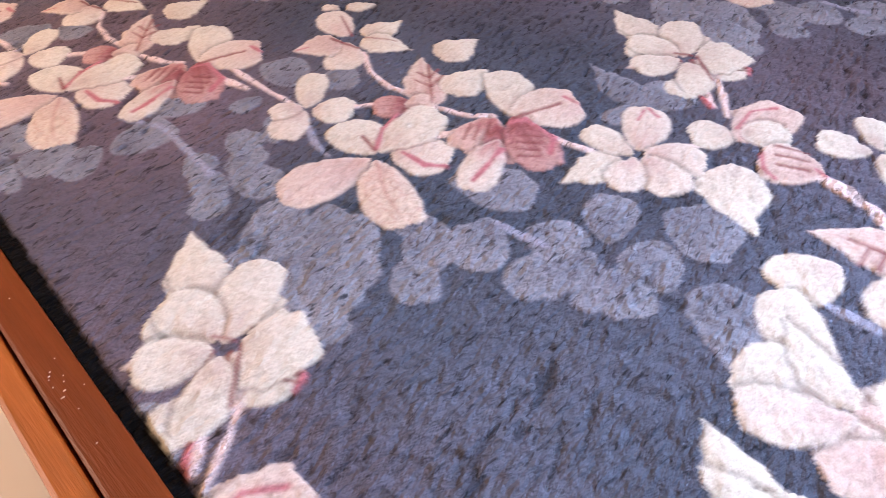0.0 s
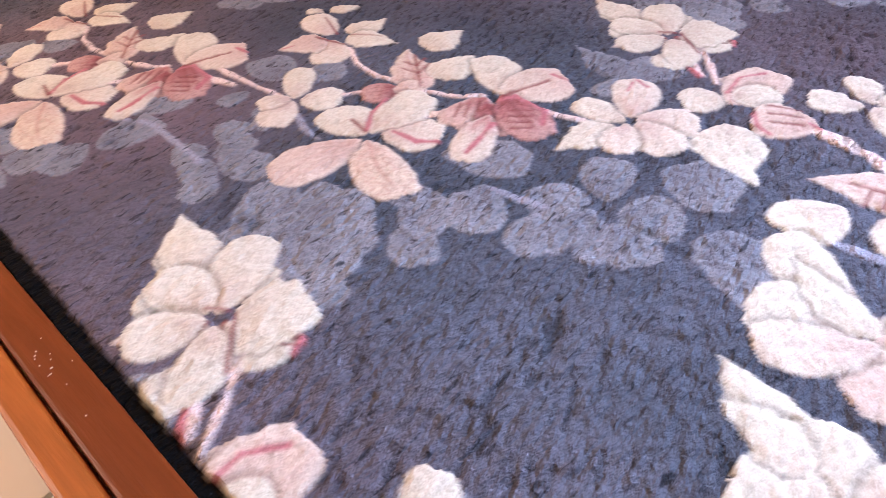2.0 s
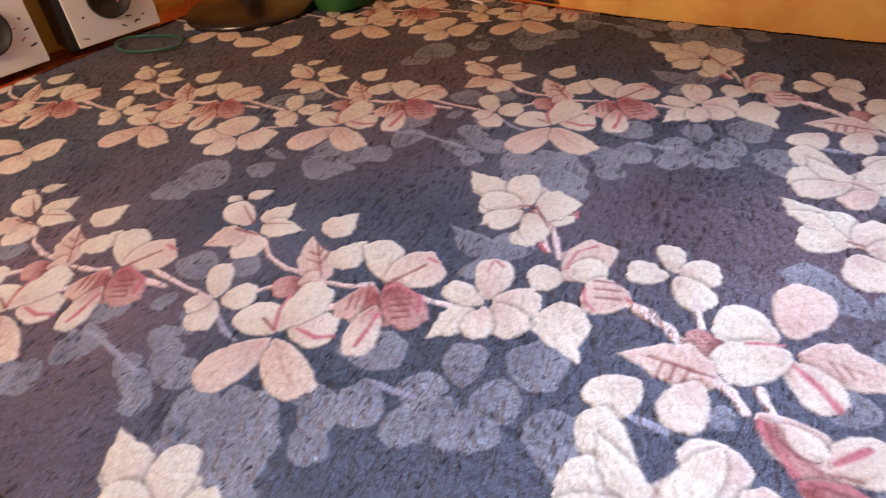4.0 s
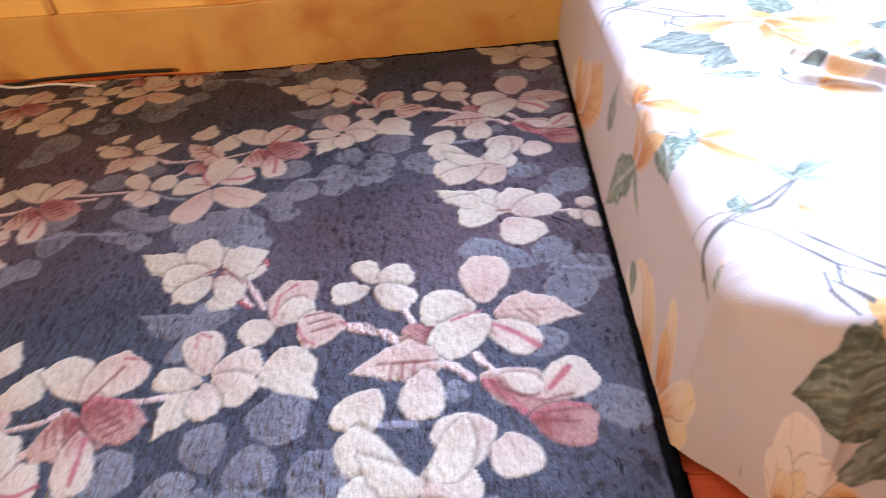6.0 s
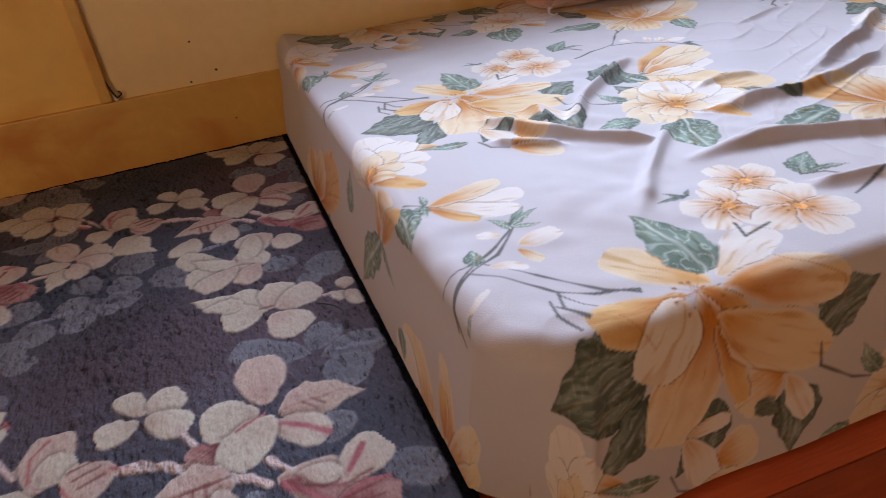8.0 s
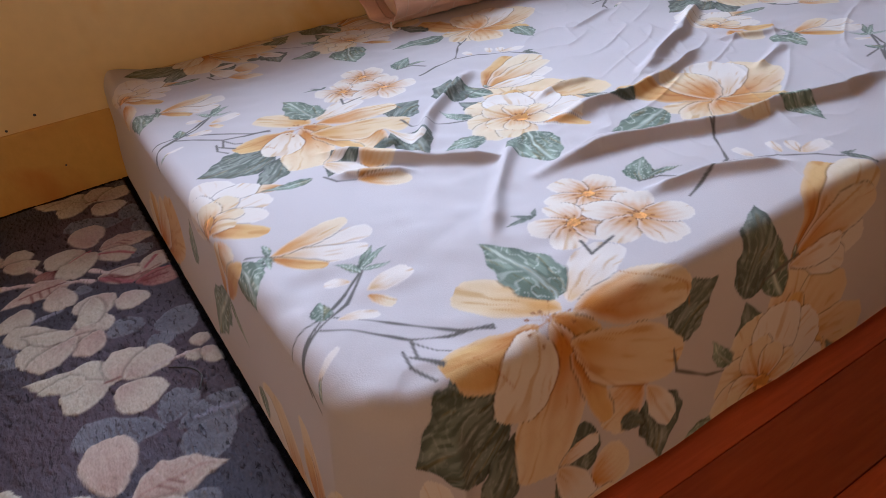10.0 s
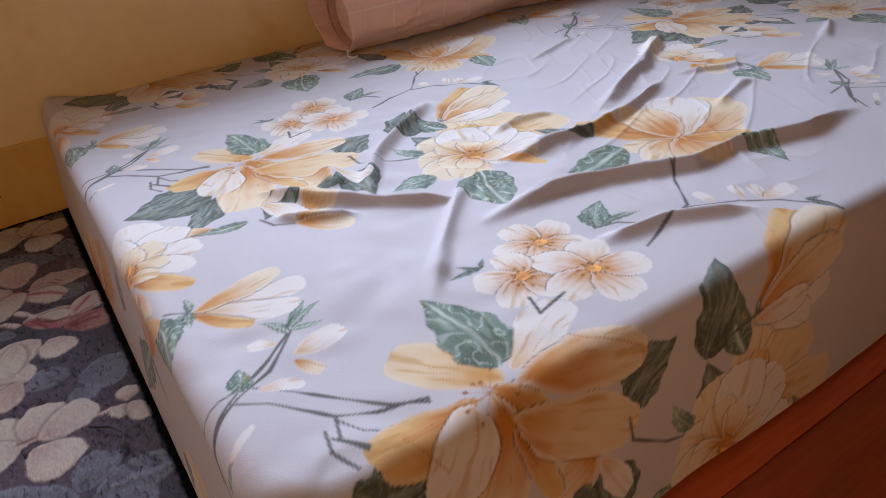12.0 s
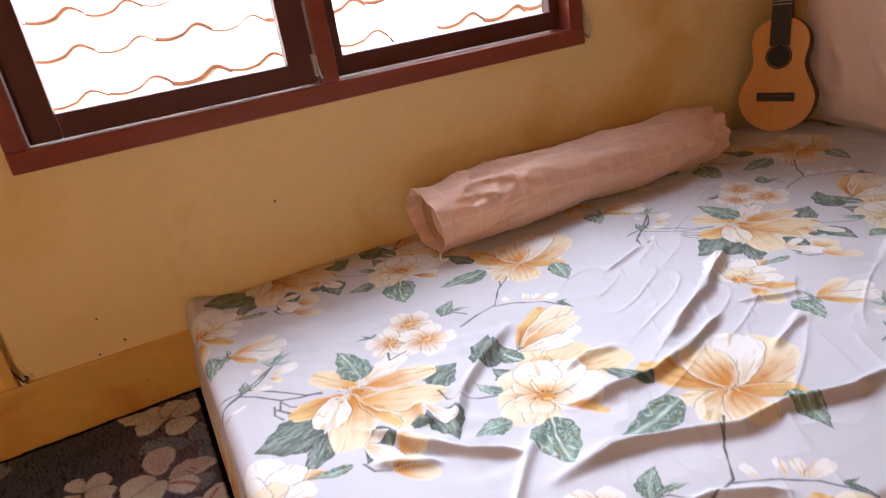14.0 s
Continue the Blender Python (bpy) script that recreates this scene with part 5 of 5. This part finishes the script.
mattress = tagged(part("mattress", box(BX + 0.045, 2.005, BY + 0.016, 0.016, FLOOR_Z, TOP - 0.016, 0.03), MATTRESS),
                  "thick foam mattress lying on the board floor under its sheet", "mattress")


# ---- bolster and pillow ----
def surface(name, fn, nu, nv, mat, parent, close_u=False, close_v=True, uv=None, label=""):
    bm = bmesh.new()
    grid = [[bm.verts.new(fn(i / (nu if close_u else nu - 1), j / (nv if close_v else nv - 1))) for j in range(nv)] for i in range(nu)]
    layer = bm.loops.layers.uv.new("UVMap")
    for i in range(nu if close_u else nu - 1):
        for j in range(nv if close_v else nv - 1):
            corners = ((i, j), (i + 1, j), (i + 1, j + 1), (i, j + 1))
            f = bm.faces.new([grid[a % nu][b % nv] for a, b in corners])
            for loop, (a, b) in zip(f.loops, corners):
                loop[layer].uv = (a * uv[0] / nu, b * uv[1] / nv)
    return part(name, bm, mat, parent, label, smooth=True)


P0, P1, BR = Vector((0.660, -0.105, 0.0)), Vector((1.575, -0.092, 0.0)), 0.088
bolster = thing("bolster", "peach checked cotton bolster lying along the wall", "bolster")


def bolster_at(s, a):
    along = P0.lerp(P1, s)
    ang = 2 * math.pi * a
    r = BR * (1 - 0.20 * smooth(0.86, 1.0, s) - 0.05 * smooth(0.10, 0.0, s))
    rumple = float(0.35 + 0.9 * smooth(0.45, 0.05, s) + 0.6 * smooth(0.75, 1.0, s))
    turn = (2.4 * math.cos(ang), 2.4 * math.sin(ang))
    folds = (1 - abs(noise.noise((s * 7.5 + turn[0], turn[1] - s * 3, 3.1)))) ** 7 + 0.6 * (1 - abs(noise.noise((s * 15 - turn[1], turn[0] + s * 6, 8.4)))) ** 7
    wrinkle = 0.013 * noise.noise((s * 7 + 1.5 * a, 2 * math.cos(ang), 2 * math.sin(ang))) + 0.006 * abs(noise.noise((s * 16 + 3 * math.cos(ang), 3 * math.sin(ang), 7))) + 0.004 * math.sin(30 * s + 3 * math.sin(ang)) * noise.noise((s * 5, a * 9, 2))
    pinch = 0.0065 * math.sin(9 * ang + 6 * s) * float(smooth(0.85, 1.0, s) + 0.7 * smooth(0.12, 0.0, s))
    r = float(r) + (wrinkle + pinch + 0.0085 * rumple * folds - 0.004) * float(smooth(0.0, 0.09, s))
    y, z = r * 1.10 * math.cos(ang), r * 0.96 * math.sin(ang)
    z = max(z, -BR * 0.86)
    return (along.x, along.y + y, TOP + BR * 0.86 + 0.002 + z + 0.004 * math.sin(5 * s) + 0.006 * float(smooth(0.7, 1.0, s)))


surface("cover", bolster_at, 200, 96, PEACH, bolster, uv=(1.04, 0.48))


def hem_at(s, a):
    ang = 2 * math.pi * a
    flare = 1.0 + 0.01 * s + 0.05 * math.sin(5 * ang + 1) * s + 0.04 * math.sin(11 * ang) * s
    x = P0.x + 0.001 - 0.040 * s * (1 + 0.25 * math.sin(ang + 0.6))
    y, z = BR * 1.045 * flare * math.cos(ang), BR * 0.912 * flare * math.sin(ang)
    return (x, P0.y + y, TOP + BR * 0.86 + 0.002 + max(z, -BR * 0.85))


hem = surface("open_hem", hem_at, 10, 64, PEACH, bolster, uv=(0.05, 0.48), label="open stitched end of the cover")
hem.modifiers.new("thick", "SOLIDIFY").thickness = 0.002
part("filling", lathe([(0.01, 0.0), (BR * 0.62, 0.004), (BR * 0.92, 0.02)], 32, Matrix.Translation((P0.x + 0.0, P0.y, TOP + BR * 0.88)) @ Matrix.Rotation(radians(90), 4, "Y")), PEACH, bolster, smooth=True)
part("tie_string", tube([(0.616, -0.185, TOP + 0.020), (0.612, -0.192, TOP + 0.010), (0.620, -0.196, TOP + 0.004), (0.632, -0.192, TOP + 0.005)], 0.0022), WHITEPLASTIC, bolster, "pale tie string")

pillow = thing("pillow", "pale pink checked pillow standing against the end wall", "pillow", pose(1.985, -0.365, TOP + 0.245, 0, -6, 0))


def pillow_at(s, a):
    """s goes from the front face round to the back, a along the outline."""
    ang = 2 * math.pi * a
    c, q = math.cos(ang), math.sin(ang)
    k = 1 / (abs(c) ** 5 + abs(q) ** 5) ** 0.2
    rho = math.sin(math.pi * s)
    depth = 0.065 * math.cos(math.pi * s) * (1 - 0.55 * rho ** 4)
    y, z = 0.275 * k * c * rho, 0.240 * k * q * rho
    crumple = 0.012 * (1 - abs(noise.noise((y * 5 - z * 6, (y + z) * 3, 5)))) ** 6 + 0.010 * noise.noise((y * 9, z * 9, 1 + s)) + 0.006 * noise.noise((y * 22, z * 14, 4))
    return (-depth * (1 + 0.1 * c) - crumple * (1 if s < 0.5 else -1), y, max(z, -0.243))


cover = surface("cover", pillow_at, 48, 72, PINKISH, pillow, uv=(1, 1))
layer = cover.data.uv_layers[0]
for loop in cover.data.loops:
    v = cover.data.vertices[loop.vertex_index].co
    layer.data[loop.index].uv = (v.y + 0.5, v.z + 0.5)

# ---- small guitar in the corner ----
guitar = thing("small_guitar", "small honey topped acoustic guitar leaning in the corner", "guitar",
               pose(1.834, -0.100, TOP + 0.020) @ Matrix.Rotation(radians(-64), 4, "Z") @ Matrix.Rotation(radians(-9), 4, "X") @ Matrix.Scale(1.07, 4))


def half_width(t):
    """Half the body's width at t from its foot (0) to its shoulder (1)."""
    lower = 0.100 * math.sqrt(max(0, 1 - ((t - 0.30) / 0.30) ** 2)) if t < 0.30 else 0.100 - 0.034 * float(smooth(0.30, 0.62, t))
    if t > 0.62:
        lower = 0.066 + 0.008 * float(smooth(0.62, 0.78, t))
        if t > 0.80:
            lower = 0.074 * math.sqrt(max(0, 1 - ((t - 0.80) / 0.205) ** 2))
    return lower


BODY = 0.312
ts = [0.5 - 0.5 * math.cos(math.pi * i / 40) for i in range(41)]
outline = [(half_width(t), BODY * t) for t in ts] + [(-half_width(t), BODY * t) for t in reversed(ts[1:-1])]


def plate(y, thick, grow, hole=None):
    bm = bmesh.new()
    scale = [((x / 0.100) * (0.100 + grow), z + grow * (z / BODY - 0.5) * 2) for x, z in outline]
    loops = [[bm.verts.new((x, yy, z)) for x, z in scale] for yy in (y, y + thick)]
    n = len(scale)
    for i in range(n):
        bm.faces.new((loops[0][i], loops[1][i], loops[1][(i + 1) % n], loops[0][(i + 1) % n]))
    bm.faces.new(loops[0])
    bm.faces.new(loops[1][::-1])
    bmesh.ops.recalc_face_normals(bm, faces=bm.faces)
    return bm


part("soundboard", plate(-0.004, 0.004, 0.002), SPRUCE, guitar, "honey coloured spruce top")
part("ribs", plate(0.0, 0.068, 0.0), MAHOGANY, guitar, "brown wooden sides and back")
hole_z = BODY * 0.67
# the top is uncut; a black disc gives the sound hole's inner shade
part("sound_hole", lathe([(0.030, 0.0), (0.030, 0.001)], 40, Matrix.Translation((0, -0.0045, hole_z)) @ Matrix.Rotation(radians(90), 4, "X")), RUBBER, guitar, "black disc for the shaded sound hole")
rose = bmesh.new()
for i in range(48):
    a0, a1 = 2 * math.pi * i / 48, 2 * math.pi * (i + 1) / 48
    quad = [rose.verts.new((r * math.cos(a), -0.0052, hole_z + r * math.sin(a))) for r, a in ((0.031, a0), (0.035, a0), (0.035, a1), (0.031, a1))]
    rose.faces.new(quad)
part("rosette", rose, EBONY, guitar, "dark ring round the sound hole")
bridge = part("bridge", box(-0.050, 0.050, -0.013, -0.0045, BODY * 0.27, BODY * 0.27 + 0.024, 0.003), EBONY, guitar, "dark wooden bridge")
part("saddle", box(-0.036, 0.036, -0.017, -0.0125, BODY * 0.27 + 0.014, BODY * 0.27 + 0.018, 0.001), MAHOGANY, bridge)
part("neck", box(-0.024, 0.024, 0.000, 0.022, BODY - 0.005, BODY + 0.235, 0.006), MAHOGANY, guitar)
board = part("fretboard", box(-0.026, 0.026, -0.012, -0.0045, hole_z + 0.030, BODY + 0.235, 0.0015), EBONY, guitar, "dark fretboard")
for i in range(15):
    z = BODY + 0.235 - 0.34 * (1 - 2 ** (-(i + 1) / 12)) * 1.0
    part("fret", box(-0.0255, 0.0255, -0.0132, -0.0118, z - 0.0008, z + 0.0008), STEEL, board)
head = part("headstock", box(-0.033, 0.033, 0.000, 0.016, BODY + 0.237, BODY + 0.375, 0.005), MAHOGANY, guitar)
for sx_ in (-1, 1):
    for i in range(3):
        part("tuning_peg", box(sx_ * 0.046 - 0.011, sx_ * 0.046 + 0.011, 0.005, 0.011, BODY + 0.265 + 0.036 * i, BODY + 0.279 + 0.036 * i, 0.002), WHITEPLASTIC, head)


# ---- loudspeakers by the side wall ----
def ring_profile(r):
    return [(r, 0.0), (r * 1.02, 0.006), (r * 0.97, 0.012), (r * 0.90, 0.010), (r * 0.78, 0.001), (r * 0.45, -0.008), (r * 0.30, -0.004), (r * 0.02, 0.004)]


def loudspeaker(m, seed):
    rng = random.Random(seed)
    sp = thing("loudspeaker", "white flecked floor loudspeaker with black round drivers", "loudspeaker", m, "loudspeakers")
    w, dp, hh = 0.255, 0.115, 0.52
    body = part("cabinet", box(-dp, 0, -w / 2, w / 2, 0.012, hh, 0.006), BLACK, sp, "black cabinet sides")
    panel = part("front_panel", box(0.001, 0.010, -w / 2 + 0.020, w / 2 - 0.004, 0.016, hh - 0.004, 0.003), MARBLE, sp, "white panel with dark flecks")
    for i in range(60):
        y, z, l, t = rng.uniform(-w / 2 + 0.03, w / 2 - 0.016), rng.uniform(0.03, hh - 0.02), rng.uniform(0.003, 0.009), rng.uniform(0.001, 0.0025)
        bm = box(-0.0004, 0.0006, -l, l, -t, t)
        bmesh.ops.transform(bm, matrix=Matrix.Translation((0.0105, y, z)) @ Matrix.Rotation(rng.uniform(-0.6, 0.6), 4, "X"), verts=bm.verts)
        part("fleck", bm, PINKFLECK if i % 9 == 0 else FLECK, panel)
    for z, r in ((0.125, 0.058), (0.315, 0.098)):
        d = part("driver", lathe(ring_profile(r), 40, Matrix.Translation((0.011, 0.010, z)) @ Matrix.Rotation(radians(90), 4, "Y")), RUBBER, sp, "black loudspeaker driver", True)
        part("dust_cap", lathe([(r * 0.32, -0.004), (r * 0.24, 0.004), (r * 0.10, 0.008), (0.001, 0.009)], 24, Matrix.Translation((0.011, 0.010, z)) @ Matrix.Rotation(radians(90), 4, "Y")), BLACK, d, "", True)
    for y in (-w / 2 + 0.03, w / 2 - 0.03):
        part("foot", lathe([(0.014, 0.0), (0.016, 0.012)], 16, Matrix.Translation((-0.05, y, 0))), RUBBER, sp)
    return sp


loudspeaker(pose(-1.953, -0.619, -0.004, 0, 0, -9), 3)
loudspeaker(pose(-1.990, -0.930, -0.004, 0, 0, -6), 4)

# ---- standing fan's foot and post ----
fan = thing("standing_fan", "dark brown standing fan foot and post by the wall", "fan", pose(-1.765, -0.285, -0.002))
part("base", lathe([(0.196, 0.0), (0.200, 0.010), (0.190, 0.020), (0.150, 0.030), (0.085, 0.042), (0.055, 0.052)], 56), FANBASE, fan, "wide dark brown plastic foot", True)
part("collar", lathe([(0.055, 0.050), (0.050, 0.085), (0.040, 0.105)], 32), BLACK, fan, "", True)
part("post", lathe([(0.036, 0.100), (0.030, 0.45), (0.030, 0.75)], 32), BLACK, fan, "black plastic post", True)
part("height_knob", lathe([(0.020, 0.0), (0.022, 0.012), (0.016, 0.026)], 20, Matrix.Translation((0.028, -0.01, 0.60)) @ Matrix.Rotation(radians(90), 4, "Y")), BLACK, fan, "", True)

# ---- green tray with a charger, cables ----
tray = thing("round_tray", "shallow round green plastic tray on the carpet", "tray", pose(-1.520, -0.165, 0.0))
part("bowl", lathe([(0.070, 0.0), (0.079, 0.004), (0.085, 0.036), (0.088, 0.040), (0.083, 0.040), (0.076, 0.008), (0.01, 0.006)], 48), GREEN, tray, "", True)
charger = thing("charger", "white plug charger standing in the green tray", "charger", pose(-1.548, -0.180, 0.008, 4, -8, 20))
part("body", box(-0.019, 0.019, -0.014, 0.014, 0.0, 0.070, 0.005), WHITEPLASTIC, charger)
part("plug_pin", box(-0.009, -0.004, -0.002, 0.002, 0.068, 0.084), STEEL, charger)
part("plug_pin", box(0.004, 0.009, -0.002, 0.002, 0.068, 0.084), STEEL, charger)
coil = thing("charging_cable", "thin white charging cable looped over the tray", "cable")
part("cord", tube([(-1.545, -0.180, 0.082), (-1.560, -0.14, 0.125), (-1.50, -0.09, 0.100), (-1.42, -0.06, 0.050), (-1.36, -0.03, 0.012), (-1.25, -0.02, 0.008), (-1.12, -0.06, 0.008)], 0.0028), WHITEPLASTIC, coil)
black = thing("power_cable", "black power cable trailing along the wall and carpet edge", "cable")
part("cord", tube([(-1.80, -0.06, 0.05), (-1.74, 0.02, 0.085), (-1.66, 0.04, 0.070), (-1.57, -0.02, 0.020), (-1.47, -0.05, 0.058), (-1.41, 0.00, 0.010), (-1.30, 0.02, 0.008), (-1.10, 0.02, 0.008), (-0.95, 0.01, 0.007)], 0.005), WIRE, black)
wallwire = thing("wall_cable", "thin dark cable hanging down the wall", "cable")
part("cord", tube([(-2.12, -0.30, 0.42), (-2.10, -0.22, 0.30), (-2.02, -0.10, 0.26), (-1.90, 0.02, 0.22), (-1.78, 0.06, 0.12), (-1.72, 0.03, 0.05)], 0.003), WIRE, wallwire)
hoop = thing("green_hoop", "dark green plastic ring lying on the carpet", "ring", pose(-1.815, -0.615, 0.004, 0, 0, 12))
part("ring", tube([(0.105 * math.cos(2 * math.pi * i / 16), 0.058 * math.sin(2 * math.pi * i / 16), 0.004 + 0.002 * math.sin(i)) for i in range(17)], 0.0036), DARKGREEN, hoop)
thread = thing("loose_thread", "short curled black thread on the carpet", "thread")
part("strand", tube([(-0.058, -0.737, 0.006), (-0.034, -0.757, 0.006), (-0.024, -0.783, 0.006), (-0.033, -0.809, 0.006)], 0.0012, 6), WIRE, thread)

crack = thing("paint_crack", "dark flaked crack at the foot of a batten", "crack")
crack.location = (0, 0.020, 0)
part("gap", tube([(-0.348, -0.003, 0.205), (-0.342, -0.003, 0.180), (-0.333, -0.003, 0.158)], 0.0022, 6), WIRE, crack)
part("gap", tube([(-0.333, -0.003, 0.158), (-0.322, -0.002, 0.166), (-0.328, -0.002, 0.172)], 0.0018, 6), WIRE, crack)
part("flake", box(-0.340, -0.332, -0.003, 0.002, 0.152, 0.166, 0.001), STAIN, crack)
rd = random.Random(3)
for x, z in ((-0.155, 0.245), (-0.115, 0.175), (-0.175, 0.158), (-0.60, 0.21), (0.30, 0.40), (-0.10, 0.06), (-0.52, 0.10)):
    dot = thing("wall_spot", "small dark spot on the painted wall", "spot", pose(x, 0.0315 if z > 0.15 else 0.0195, z), "wall spots")
    part("mark", lathe([(0.002 + 0.002 * rd.random(), 0), (0.001, 0.0008)], 8, Matrix.Rotation(radians(90), 4, "X")), FLECK, dot)

# specks of paint on the threshold and marks on the wall
specks = bmesh.new()
rs = random.Random(8)
for i in range(16):
    x, y = rs.choice((rs.gauss(-0.66, 0.015), rs.uniform(-0.95, -0.45))), 0
    y = -1.556 - 0.045 * (x + 0.65) + rs.uniform(-0.010, 0.010)
    s = rs.uniform(0.0002, 0.0006)
    box(x - s * 0.6, x + s * 0.6, y - s * 2, y + s * 2, -0.0031, -0.0026, bm=specks)
tagged(part("paint_speck", specks, STAIN), "tiny white paint specks on the threshold board", "paint", kind="stuff")

# ---- boards and tiles ----
board_mesh = box(-1.048, 1.048, -0.0485, 0.0485, -0.022, 0.0, 0.0015)
bm_board = bpy.data.meshes.new("floor_board")
board_mesh.to_mesh(bm_board)
board_mesh.free()
bm_board.materials.append(FLOORWOOD)
for k in range(18):
    for x in (-1.05, 1.0):
        b = new("floor_board", bm_board)
        b.parent = floor_room
        b.location = (x, -1.503 + 0.098 * k, FLOOR_Z)
tile_bm = box(-0.148, 0.148, -0.148, 0.148, -0.008, 0.0, 0.0015)
tile_plate = bpy.data.meshes.new("floor_tile")
tile_bm.to_mesh(tile_plate)
tile_bm.free()
tile_plate.materials.append(TILE)
for i in range(20):
    for j in range(8):
        t = new("floor_tile", tile_plate)
        t.parent = floor_hall
        t.location = (-2.85 + 0.3 * i, -1.713 - 0.3 * j, -0.060)
